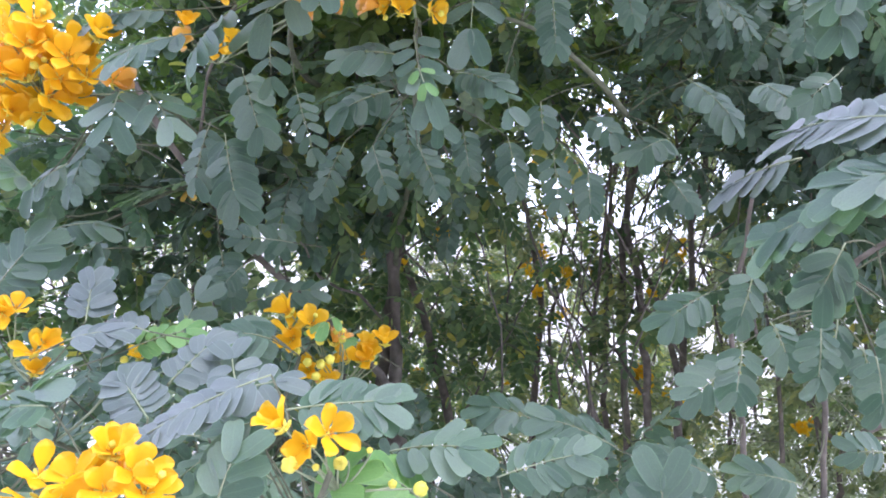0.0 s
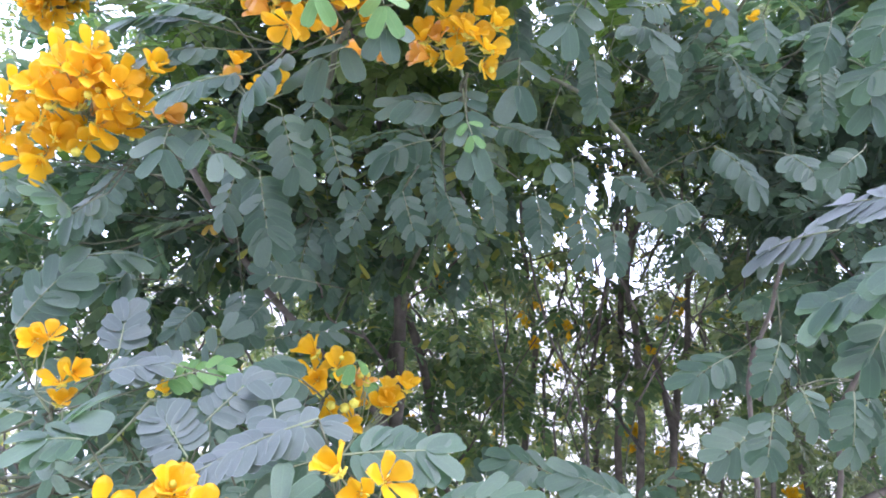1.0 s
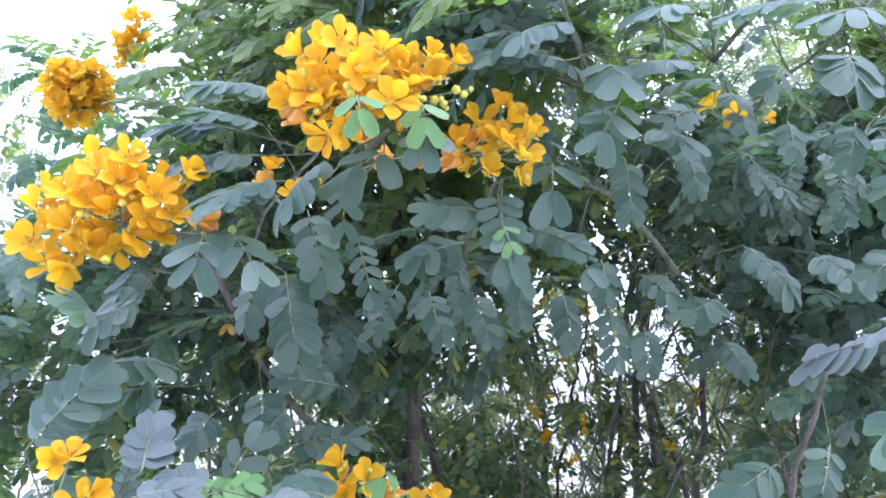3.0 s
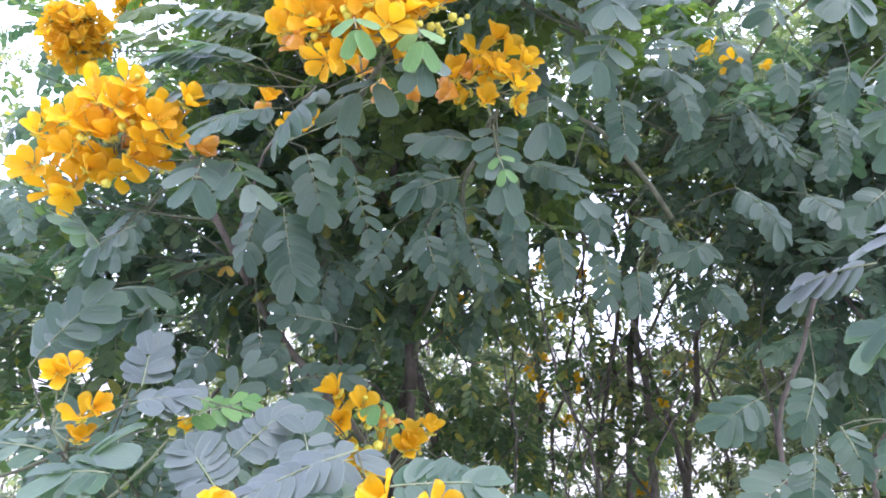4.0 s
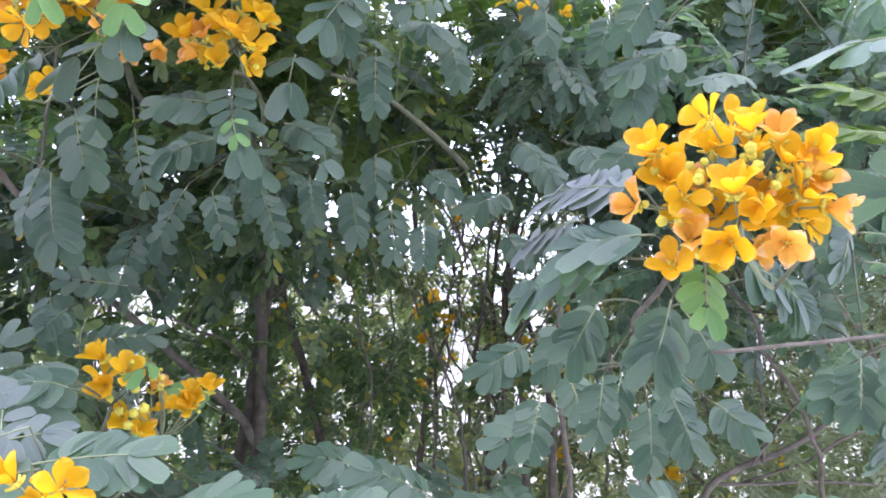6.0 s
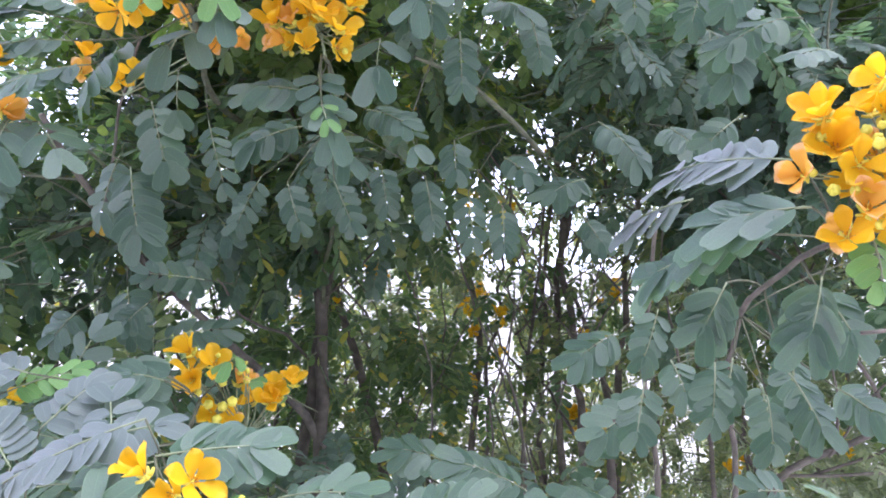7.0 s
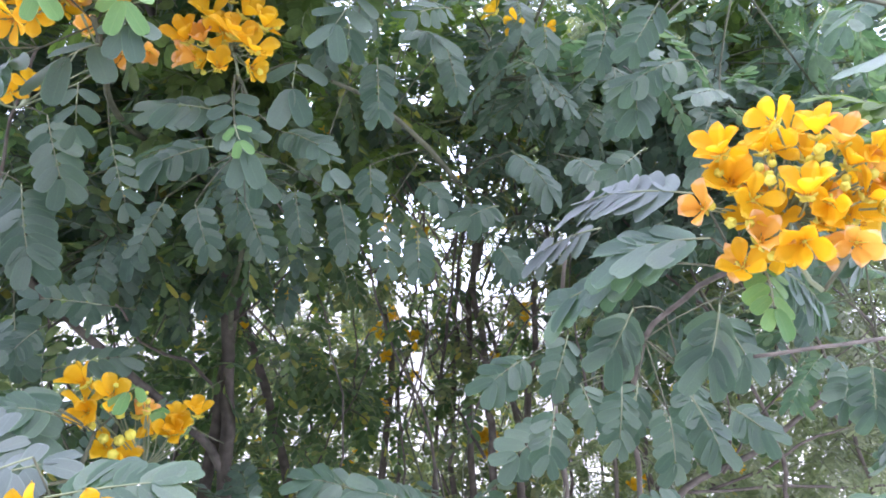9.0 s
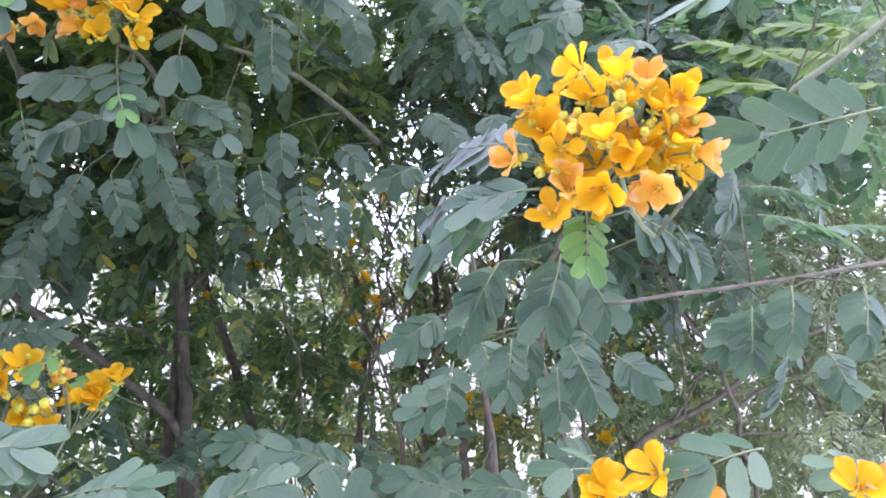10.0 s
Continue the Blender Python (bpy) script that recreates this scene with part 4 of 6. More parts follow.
leaf(front_shrub, (0.580, 0.999, 2.332), (0.656, 1.004, 2.304), (0, -0.4, 0.8), 9, 0.04, FRESH)
leaf(front_shrub, (0.578, 0.992, 2.157), (0.633, 0.994, 2.145), (0, -0.5, 0.8), 6, 0.046)
leaf(front_shrub, (0.289, 1.130, 2.114), (0.227, 1.063, 2.068), (0, -1, 0.25), 5, 0.0317)
leaf(front_shrub, (0.218, 1.174, 2.095), (0.262, 1.129, 2.065), (0, -0.6, 0.8), 5, 0.046)
leaf(front_shrub, (0.592, 1.023, 2.093), (0.548, 1.014, 2.020), (0, -1, 0.25), 6, 0.0317)
leaf(front_shrub, (0.453, 1.174, 2.123), (0.454, 1.158, 2.070), (0, -1, 0.25), 5, 0.0303)
leaf(front_shrub, (0.565, 1.171, 2.122), (0.546, 1.159, 2.059), (0, -1, 0.25), 6, 0.0303)
leaf(front_shrub, (0.654, 1.075, 2.027), (0.569, 1.067, 1.985), (0, -0.6, 0.8), 6, 0.046)
leaf(front_shrub, (-0.268, 1.296, 2.484), (-0.328, 1.318, 2.406), (0, -0.6, 0.8), 6, 0.046)
leaf(front_shrub, (-0.158, 1.296, 2.470), (-0.243, 1.306, 2.444), (0, -0.6, 0.8), 8, 0.044)
leaf(front_shrub, (-0.335, 1.329, 2.363), (-0.236, 1.330, 2.349), (0, -0.6, 0.8), 8, 0.044, FRESH)
leaf(front_shrub, (-0.084, 1.322, 2.359), (-0.136, 1.333, 2.324), (0, -0.6, 0.8), 8, 0.044)
leaf(front_shrub, (-0.487, 1.294, 2.437), (-0.639, 1.226, 2.396), (0, -0.5, 0.8), 12, 0.0336, FRESH, droop=3)
leaf(front_shrub, (-0.474, 1.264, 2.350), (-0.632, 1.212, 2.250), (0, -0.6, 0.8), 12, 0.0336, FRESH, droop=3)
leaf(front_shrub, (-0.395, 1.180, 2.266), (-0.470, 1.120, 2.187), (0, -0.6, 0.8), 11, 0.0336, FRESH, droop=3)
leaf(front_shrub, (-0.382, 1.161, 2.340), (-0.422, 1.102, 2.250), (0, -0.6, 0.8), 9, 0.0353, FRESH, droop=3)
leaf(front_shrub, (-0.489, 1.398, 2.312), (-0.597, 1.371, 2.230), (0, -0.6, 0.8), 11, 0.038, FRESH, droop=3)
leaf(front_shrub, (-0.635, 1.251, 2.217), (-0.692, 1.185, 2.160), (0, -0.6, 0.8), 11, 0.0336, FRESH)
leaf(front_shrub, (-0.618, 1.291, 2.139), (-0.762, 1.288, 2.168), (0, -0.6, 0.8), 10, 0.04, FRESH)
leaf(front_shrub, (-0.550, 1.203, 2.395), (-0.435, 1.188, 2.320), (0, -0.6, 0.8), 10, 0.0336, FRESH)
leaf(front_shrub, (-0.362, 1.195, 2.408), (-0.408, 1.180, 2.350), (0, -0.6, 0.8), 8, 0.0336, FRESH)
leaf(front_shrub, (-0.331, 1.170, 2.298), (-0.392, 1.114, 2.201), (0, -0.6, 0.8), 10, 0.0336, FRESH)

# dead leaf caught on a twig
leaf(front_shrub, (-0.586, 1.534, 1.778), (-0.580, 1.508, 1.758), (0, -1, 0.25), 1, 0.0255, DRY)

# flower clusters
c = Cluster(front_shrub, (0.549, 0.684, 1.698), 3)
c.head((0.492, 0.614, 1.761), (-0.63, -0.70, 0.35), 1, 0.89)
c.head((0.456, 0.635, 1.739), (-0.63, -0.77, -0.10), 2, 0.92)
c.head((0.444, 0.646, 1.694), (-0.66, -0.75, 0.00), 6, 0.86)
c.head((0.477, 0.626, 1.698), (-0.51, -0.78, -0.36), 1, 0.83)
c.head((0.506, 0.598, 1.697), (-0.59, -0.81, -0.08), 2, 0.92)
c.head((0.528, 0.601, 1.693), (-0.38, -0.83, -0.40), 4, 0.77)
c.head((0.483, 0.629, 1.663), (0.06, -0.99, 0.15), 5, 0.94)
c.head((0.472, 0.637, 1.643), (-0.43, -0.88, -0.20), 1, 0.82)
c.head((0.507, 0.606, 1.662), (-0.29, -0.77, -0.57), 2, 0.95)
c.head((0.552, 0.606, 1.662), (-0.30, -0.82, -0.50), 5, 0.93)
c.head((0.525, 0.607, 1.751), (-0.52, -0.58, 0.63), 2, 0.85)
c.head((0.548, 0.609, 1.745), (-0.15, -0.91, 0.39), 5, 0.86)
c.head((0.576, 0.607, 1.738), (-0.01, -1.00, 0.04), 4, 0.94)
c.head((0.554, 0.610, 1.727), (-0.45, -0.74, 0.49), 2, 0.8)
c.head((0.565, 0.606, 1.700), (0.31, -0.89, 0.33), 1, 0.91)
c.head((0.591, 0.619, 1.694), (0.62, -0.78, -0.03), 6, 0.91)
c.head((0.578, 0.618, 1.720), (-0.29, -0.94, 0.15), 5, 0.93)
c.head((0.470, 0.646, 1.716), (-0.63, -0.71, 0.32), 2, 0.94)
c.head((0.507, 0.639, 1.746), (-0.40, -0.91, 0.10), 4, 0.85)
c.head((0.537, 0.626, 1.680), (-0.44, -0.84, 0.31), 2, 0.84)
c.head((0.550, 0.632, 1.717), (-0.65, -0.72, -0.23), 5, 0.91)
c.head((0.486, 0.619, 1.718), (-0.16, -0.95, -0.26), -1, 0.86)
c.head((0.495, 0.612, 1.720), (-0.32, -0.91, -0.26), -1, 0.95)
c.head((0.520, 0.603, 1.736), (-0.37, -0.92, -0.09), -1, 1.03)
c.head((0.525, 0.604, 1.722), (-0.32, -0.91, -0.27), -1, 1.03)
c.head((0.519, 0.614, 1.729), (-0.13, -0.95, -0.29), -1, 0.86)
c.head((0.463, 0.635, 1.680), (-0.55, -0.74, -0.38), -1, 1.03)
c.head((0.540, 0.599, 1.707), (-0.10, -0.96, -0.26), -1, 0.86)
c.head((0.478, 0.619, 1.722), (-0.50, -0.87, -0.06), -1, 0.86)
c.head((0.515, 0.625, 1.724), (-0.24, -0.97, -0.06), -1, 0.86)
c.head((0.518, 0.658, 1.689), (-0.65, -0.74, -0.14), 1, 0.83)
c.head((0.545, 0.650, 1.743), (0.02, -0.97, 0.22), 2, 0.88)
c.head((0.558, 0.643, 1.695), (-0.37, -0.90, -0.23), 1, 0.77)
c.head((0.493, 0.651, 1.686), (-0.31, -0.92, 0.24), 2, 0.83)
c.head((0.573, 0.637, 1.689), (0.17, -0.98, 0.07), 2, 0.94)
c.head((0.479, 0.659, 1.729), (-0.16, -0.97, 0.18), 2, 0.96)
c.head((0.530, 0.650, 1.766), (0.07, -0.84, 0.54), 1, 0.94)
c.head((0.545, 0.637, 1.665), (-0.28, -0.89, -0.35), 5, 0.81)
c.finish("dense cluster of golden-yellow flowers with green buds")
c = Cluster(front_shrub, (-0.252, 1.043, 2.056), 4)
c.head((-0.322, 0.946, 2.083), (-0.57, -0.81, 0.11), 2, 1.18)
c.head((-0.263, 0.921, 2.091), (-0.01, -0.97, 0.22), 1, 1.14)
c.head((-0.237, 0.910, 2.050), (0.30, -0.93, -0.21), 0, 1.12)
c.head((-0.295, 0.939, 2.067), (0.34, -0.94, -0.07), 1, 1.06)
c.head((-0.333, 0.957, 2.041), (-0.65, -0.73, -0.20), 1, 1.04)
c.head((-0.306, 0.948, 2.031), (0.46, -0.87, -0.17), 0, 1.28)
c.head((-0.279, 0.942, 2.011), (-0.24, -0.96, 0.15), 1, 1.15)
c.head((-0.343, 0.973, 2.018), (-0.19, -0.97, -0.17), 2, 1.09)
c.head((-0.210, 0.940, 2.090), (0.25, -0.78, 0.58), 2, 1.05)
c.head((-0.215, 0.931, 2.046), (-0.00, -0.95, 0.30), 1, 1.19)
c.head((-0.186, 0.920, 2.006), (0.10, -0.95, -0.30), 0, 1.26)
c.head((-0.272, 0.943, 1.965), (0.00, -0.81, -0.59), 0, 1.13)
c.head((-0.254, 0.950, 1.975), (0.18, -0.91, -0.37), 1, 1.02)
c.head((-0.170, 0.951, 2.044), (0.61, -0.77, 0.19), 2, 1.12)
c.head((-0.171, 0.962, 2.083), (0.28, -0.93, 0.23), 4, 1.28)
c.head((-0.144, 0.958, 2.093), (0.62, -0.71, 0.35), 4, 1.06)
c.head((-0.132, 0.966, 2.062), (0.14, -0.92, 0.37), 2, 1.06)
c.head((-0.109, 0.977, 2.097), (0.64, -0.74, 0.20), 4, 1.02)
c.head((-0.261, 0.947, 2.029), (0.01, -0.94, 0.35), 1, 1.1)
c.head((-0.234, 0.961, 2.013), (0.49, -0.87, 0.02), 2, 1.12)
c.head((-0.310, 0.977, 1.998), (-0.08, -0.99, 0.14), 5, 1.21)
c.head((-0.278, 0.953, 2.050), (0.23, -0.95, 0.22), 1, 1.14)
c.head((-0.243, 0.956, 2.032), (0.21, -0.97, 0.13), 1, 1.08)
c.head((-0.192, 0.965, 2.073), (0.50, -0.86, 0.06), 1, 1.08)
c.head((-0.312, 0.978, 2.115), (0.52, -0.85, 0.10), 2, 1.12)
c.head((-0.246, 0.960, 2.100), (0.39, -0.85, 0.35), 1, 1.24)
c.head((-0.103, 0.968, 2.050), (0.39, -0.79, -0.47), -1, 1.38)
c.head((-0.094, 0.970, 2.042), (0.42, -0.79, -0.45), -1, 1.15)
c.head((-0.133, 0.963, 2.031), (-0.18, -0.81, -0.55), -1, 1.38)
c.head((-0.123, 0.964, 2.029), (0.56, -0.69, -0.46), -1, 1.15)
c.head((-0.310, 0.934, 2.048), (-0.10, -0.96, -0.26), -1, 1.15)
c.head((-0.248, 0.917, 2.022), (0.16, -0.93, -0.34), -1, 1.26)
c.head((-0.241, 0.919, 2.015), (0.02, -0.87, -0.50), -1, 1.26)
c.head((-0.155, 0.954, 2.031), (-0.10, -0.86, -0.50), -1, 1.15)
c.head((-0.288, 0.945, 1.999), (-0.23, -0.85, -0.46), -1, 1.15)
c.head((-0.272, 0.982, 2.097), (-0.05, -0.88, 0.47), 2, 1.09)
c.head((-0.219, 0.993, 2.048), (0.25, -0.96, 0.11), 2, 1.03)
c.head((-0.337, 1.000, 2.033), (0.18, -0.94, -0.27), 1, 1.23)
c.head((-0.273, 0.983, 2.010), (0.56, -0.80, -0.20), 1, 1.1)
c.head((-0.242, 0.985, 2.081), (0.24, -0.85, 0.46), 2, 1.28)
c.head((-0.311, 0.992, 2.063), (0.23, -0.97, 0.09), 2, 1.12)
c.head((-0.165, 0.984, 2.076), (0.51, -0.86, -0.00), 1, 1.23)
c.head((-0.125, 1.000, 2.090), (0.37, -0.88, 0.28), 2, 1.16)
c.head((-0.205, 0.999, 2.102), (0.28, -0.75, 0.60), 4, 1.26)
c.head((-0.179, 0.975, 2.030), (0.50, -0.86, -0.09), 2, 1.12)
c.finish("dense cluster of golden-yellow flowers with green buds")
c = Cluster(front_shrub, (-0.047, 1.119, 2.019), 5)
c.head((-0.095, 1.044, 1.995), (-0.35, -0.93, 0.14), 2, 1.19)
c.head((-0.068, 1.044, 2.033), (0.29, -0.93, 0.21), 1, 1.25)
c.head((-0.031, 1.030, 2.001), (0.18, -0.95, 0.23), 0, 1.19)
c.head((-0.041, 1.055, 2.065), (0.58, -0.76, 0.30), 4, 1.08)
c.head((-0.004, 1.034, 1.982), (0.38, -0.92, -0.08), 0, 1.19)
c.head((-0.052, 1.042, 1.956), (-0.18, -0.98, 0.06), 2, 0.99)
c.head((-0.008, 1.040, 1.959), (0.44, -0.85, -0.30), 1, 0.99)
c.head((0.008, 1.044, 2.022), (0.55, -0.82, -0.15), 4, 1.05)
c.head((-0.049, 1.049, 2.011), (-0.12, -0.98, -0.18), 1, 1.03)
c.head((-0.074, 1.053, 1.998), (-0.45, -0.84, 0.29), 5, 1.01)
c.head((-0.089, 1.078, 1.982), (-0.42, -0.77, -0.48), 5, 1.23)
c.head((-0.025, 1.060, 2.046), (0.22, -0.80, 0.56), 2, 1.25)
c.head((-0.044, 1.047, 1.994), (0.03, -0.96, -0.27), -1, 1.12)
c.head((-0.054, 1.050, 1.986), (-0.04, -0.96, -0.26), -1, 1.12)
c.finish("dense cluster of golden-yellow flowers with green buds")
c = Cluster(front_shrub, (-0.648, 1.114, 1.869), 6)
c.head((-0.566, 0.985, 1.931), (0.64, -0.75, 0.16), 1, 1.14)
c.head((-0.607, 0.991, 1.906), (0.07, -0.85, 0.52), 1, 1.25)
c.head((-0.574, 0.984, 1.894), (0.71, -0.70, -0.11), 0, 1.18)
c.head((-0.648, 0.998, 1.876), (-0.32, -0.94, 0.12), 1, 1.2)
c.head((-0.524, 0.998, 1.881), (0.36, -0.93, -0.03), 0, 1.24)
c.head((-0.488, 1.010, 1.915), (0.76, -0.63, 0.18), 4, 1.23)
c.head((-0.559, 1.011, 1.829), (0.65, -0.65, -0.40), 0, 1.29)
c.head((-0.504, 1.015, 1.858), (0.72, -0.69, -0.07), 1, 1.1)
c.head((-0.627, 1.025, 1.811), (0.69, -0.70, -0.20), 2, 1.08)
c.head((-0.588, 1.004, 1.854), (0.15, -0.87, 0.47), 2, 1.23)
c.head((-0.659, 1.043, 1.780), (0.52, -0.84, 0.13), 2, 1.21)
c.head((-0.472, 1.026, 1.854), (0.85, -0.50, -0.14), 6, 1.21)
c.head((-0.616, 1.002, 1.863), (0.58, -0.78, 0.24), 1, 1.3)
c.head((-0.554, 1.001, 1.908), (0.53, -0.70, 0.48), 2, 1.07)
c.head((-0.538, 1.005, 1.853), (0.43, -0.89, -0.13), 1, 1.08)
c.head((-0.652, 1.020, 1.833), (-0.12, -0.98, -0.18), 2, 1.14)
c.head((-0.715, 1.032, 1.864), (0.12, -0.98, 0.18), 1, 1.16)
c.head((-0.720, 1.044, 1.816), (-0.22, -0.95, -0.23), 1, 1.33)
c.head((-0.592, 1.020, 1.793), (0.56, -0.75, -0.34), -1, 1.44)
c.head((-0.625, 0.996, 1.846), (0.60, -0.79, -0.13), -1, 1.2)
c.head((-0.561, 0.987, 1.864), (0.22, -0.96, -0.18), -1, 1.2)
c.head((-0.612, 1.028, 1.920), (0.63, -0.75, 0.20), 1, 1.17)
c.head((-0.659, 1.033, 1.901), (0.62, -0.66, 0.43), 2, 1.22)
c.head((-0.568, 1.040, 1.875), (0.64, -0.66, 0.40), 0, 1.28)
c.head((-0.695, 1.055, 1.853), (0.01, -0.96, -0.26), 1, 1.15)
c.head((-0.631, 1.049, 1.840), (0.23, -0.95, -0.19), 2, 1.33)
c.head((-0.591, 1.046, 1.813), (0.72, -0.67, -0.20), 1, 1.24)
c.head((-0.661, 1.059, 1.798), (0.26, -0.92, 0.29), 1, 1.19)
c.head((-0.543, 1.042, 1.911), (0.52, -0.83, 0.19), 2, 1.22)
c.head((-0.516, 1.038, 1.887), (0.56, -0.79, 0.27), 1, 1.31)
c.head((-0.549, 1.050, 1.837), (0.51, -0.79, -0.33), 2, 1.34)
c.head((-0.714, 1.045, 1.892), (0.21, -0.98, -0.01), 2, 1.07)
c.head((-0.701, 1.062, 1.788), (-0.23, -0.97, 0.04), 1, 1.28)
c.head((-0.591, 1.046, 1.892), (0.44, -0.90, -0.04), 4, 1.17)
c.head((-0.651, 1.034, 1.936), (0.65, -0.61, 0.46), 4, 1.34)
c.finish("dense cluster of golden-yellow flowers with green buds")
c = Cluster(front_shrub, (-0.389, 1.199, 1.936), 7)
c.head((-0.330, 1.117, 1.943), (0.17, -0.99, 0.01), 1, 0.91)
c.head((-0.362, 1.128, 1.935), (0.40, -0.91, 0.01), 0, 0.89)
c.head((-0.399, 1.095, 1.962), (0.25, -0.76, 0.60), 4, 0.92)
c.head((-0.410, 1.108, 1.940), (0.34, -0.93, -0.11), 5)
c.head((-0.258, 1.117, 2.029), (0.69, -0.68, -0.23), 5, 1.02)
c.head((-0.170, 1.118, 2.009), (0.25, -0.73, -0.64), 5, 0.91)
c.head((-0.217, 1.148, 2.012), (0.15, -0.79, -0.59), 5, 1.07)
c.finish("few open yellow flowers half hidden behind leaves")
c = Cluster(front_shrub, (-0.192, 1.305, 1.371), 8)
c.head((-0.257, 1.215, 1.483), (0.32, -0.75, 0.58), 1, 1.14)
c.head((-0.217, 1.208, 1.492), (0.42, -0.70, 0.58), 1, 1.28)
c.head((-0.247, 1.206, 1.470), (-0.09, -0.99, 0.07), 2, 1.12)
c.head((-0.258, 1.214, 1.512), (-0.17, -0.53, 0.83), 4, 1.29)
c.head((-0.132, 1.287, 1.433), (-0.13, -0.71, 0.69), 2, 1.07)
c.head((-0.106, 1.288, 1.457), (0.57, -0.59, 0.57), 4, 1.12)
c.head((-0.147, 1.286, 1.425), (-0.60, -0.79, 0.11), 4, 1.26)
c.head((-0.205, 1.233, 1.392), (-0.04, -0.99, 0.16), 2, 1.17)
c.head((-0.226, 1.231, 1.415), (-0.09, -0.94, 0.32), 2, 1.05)
c.head((-0.207, 1.220, 1.463), (0.38, -0.91, 0.18), -1, 1.49)
c.head((-0.223, 1.210, 1.432), (-0.32, -0.94, 0.12), -1, 1.61)
c.head((-0.200, 1.212, 1.425), (-0.01, -0.99, 0.13), -1, 1.72)
c.head((-0.186, 1.213, 1.433), (0.45, -0.89, 0.11), -1, 1.72)
c.head((-0.172, 1.232, 1.469), (0.14, -0.95, 0.28), -1, 1.38)
c.head((-0.179, 1.231, 1.479), (-0.00, -0.93, 0.37), -1, 1.15)
c.head((-0.242, 1.208, 1.446), (-0.02, -1.00, 0.01), -1, 1.49)
c.head((-0.214, 1.212, 1.409), (0.28, -0.95, -0.16), -1, 1.61)
c.finish("loose cluster of yellow flowers above many round buds")
c = Cluster(front_shrub, (-0.077, 0.813, 1.346), 9)
c.head((-0.122, 0.756, 1.425), (-0.37, -0.76, 0.52), 4, 1.1)
c.head((-0.075, 0.750, 1.421), (0.21, -0.92, 0.32), 0, 1.06)
c.head((-0.099, 0.769, 1.404), (-0.31, -0.91, 0.28), 2, 0.9)
c.head((-0.113, 0.759, 1.385), (0.20, -0.96, 0.17), -1, 1.8)
c.head((-0.068, 0.772, 1.386), (0.54, -0.81, 0.23), -1, 1.5)
c.head((-0.091, 0.771, 1.381), (0.33, -0.91, 0.26), -1, 0.8)
c.head((-0.063, 0.782, 1.387), (-0.04, -0.93, 0.35), -1)
c.head((-0.017, 0.797, 1.359), (0.55, -0.80, 0.25), -1)
c.head((0.007, 0.799, 1.356), (0.60, -0.77, 0.24), -1, 1.6)
c.head((-0.040, 0.794, 1.394), (0.29, -0.87, 0.41), -1, 0.7)
c.finish("loose cluster of yellow flowers above many round buds")
c = Cluster(front_shrub, (-0.305, 0.736, 1.328), 10)
c.head((-0.315, 0.673, 1.393), (0.47, -0.71, 0.52), 1, 0.99)
c.head((-0.279, 0.665, 1.393), (0.06, -0.57, 0.82), 0, 0.92)
c.head((-0.259, 0.686, 1.411), (0.33, -0.51, 0.80), 4, 1.05)
c.head((-0.225, 0.669, 1.402), (0.56, -0.62, 0.55), 1, 0.98)
c.head((-0.212, 0.661, 1.386), (0.35, -0.83, 0.43), 0, 0.95)
c.head((-0.246, 0.658, 1.388), (0.60, -0.67, 0.43), 1, 0.9)
c.head((-0.285, 0.655, 1.377), (-0.10, -0.86, 0.49), 0, 1.12)
c.head((-0.320, 0.673, 1.370), (-0.37, -0.77, 0.53), 2, 1.06)
c.head((-0.259, 0.707, 1.398), (0.10, -0.60, 0.79), 2, 1.09)
c.head((-0.288, 0.705, 1.392), (0.61, -0.63, 0.49), 2, 1.1)
c.finish("dense cluster of golden-yellow flowers with green buds")
c = Cluster(front_shrub, (-0.612, 1.029, 1.445), 11)
c.head((-0.564, 0.969, 1.524), (0.73, -0.61, 0.31), 1, 0.94)
c.head((-0.582, 0.968, 1.518), (0.60, -0.80, 0.03), 2, 0.99)
c.head((-0.547, 1.003, 1.476), (0.61, -0.61, 0.51), 2, 0.91)
c.head((-0.559, 1.002, 1.461), (0.55, -0.75, 0.38), 1, 1.08)
c.head((-0.566, 1.013, 1.431), (-0.04, -0.70, 0.71), 4, 0.92)
c.finish("small cluster of yellow flowers among pale leaves")
c = Cluster(front_shrub, (-0.482, 1.110, 1.434), 12)
c.head((-0.437, 1.062, 1.450), (0.54, -0.53, 0.65), 2, 0.71)
c.head((-0.455, 1.061, 1.445), (-0.18, -0.95, 0.24), -1, 1.2)
c.head((-0.443, 1.062, 1.458), (0.71, -0.67, 0.23), -1)
c.finish("half-open yellow flower above a bright green leaf")
c = Cluster(front_shrub, (0.488, 1.490, 2.239), 13)
c.head((0.460, 1.399, 2.234), (-0.60, -0.75, -0.27), 3, 1.04)
c.head((0.418, 1.414, 2.262), (-0.66, -0.65, 0.38), 1, 1.08)
c.head((0.532, 1.436, 2.246), (0.27, -0.92, -0.28), 4, 0.75)
c.finish("two single yellow flowers among dark leaves")
c = Cluster(front_shrub, (0.599, 0.758, 1.361), 14)
c.head((0.526, 0.682, 1.403), (-0.41, -0.57, 0.71), 1, 0.96)
c.head((0.574, 0.685, 1.413), (-0.55, -0.63, 0.54), 0, 1.05)
c.head((0.608, 0.693, 1.395), (0.04, -0.95, 0.31), 5)
c.head((0.516, 0.683, 1.395), (-0.72, -0.67, 0.20), 2, 1.12)
c.finish("yellow flowers rising over pale leaves")
c = Cluster(front_shrub, (0.808, 0.735, 1.356), 15)
c.head((0.752, 0.667, 1.394), (-0.31, -0.70, 0.64), 1, 1.07)
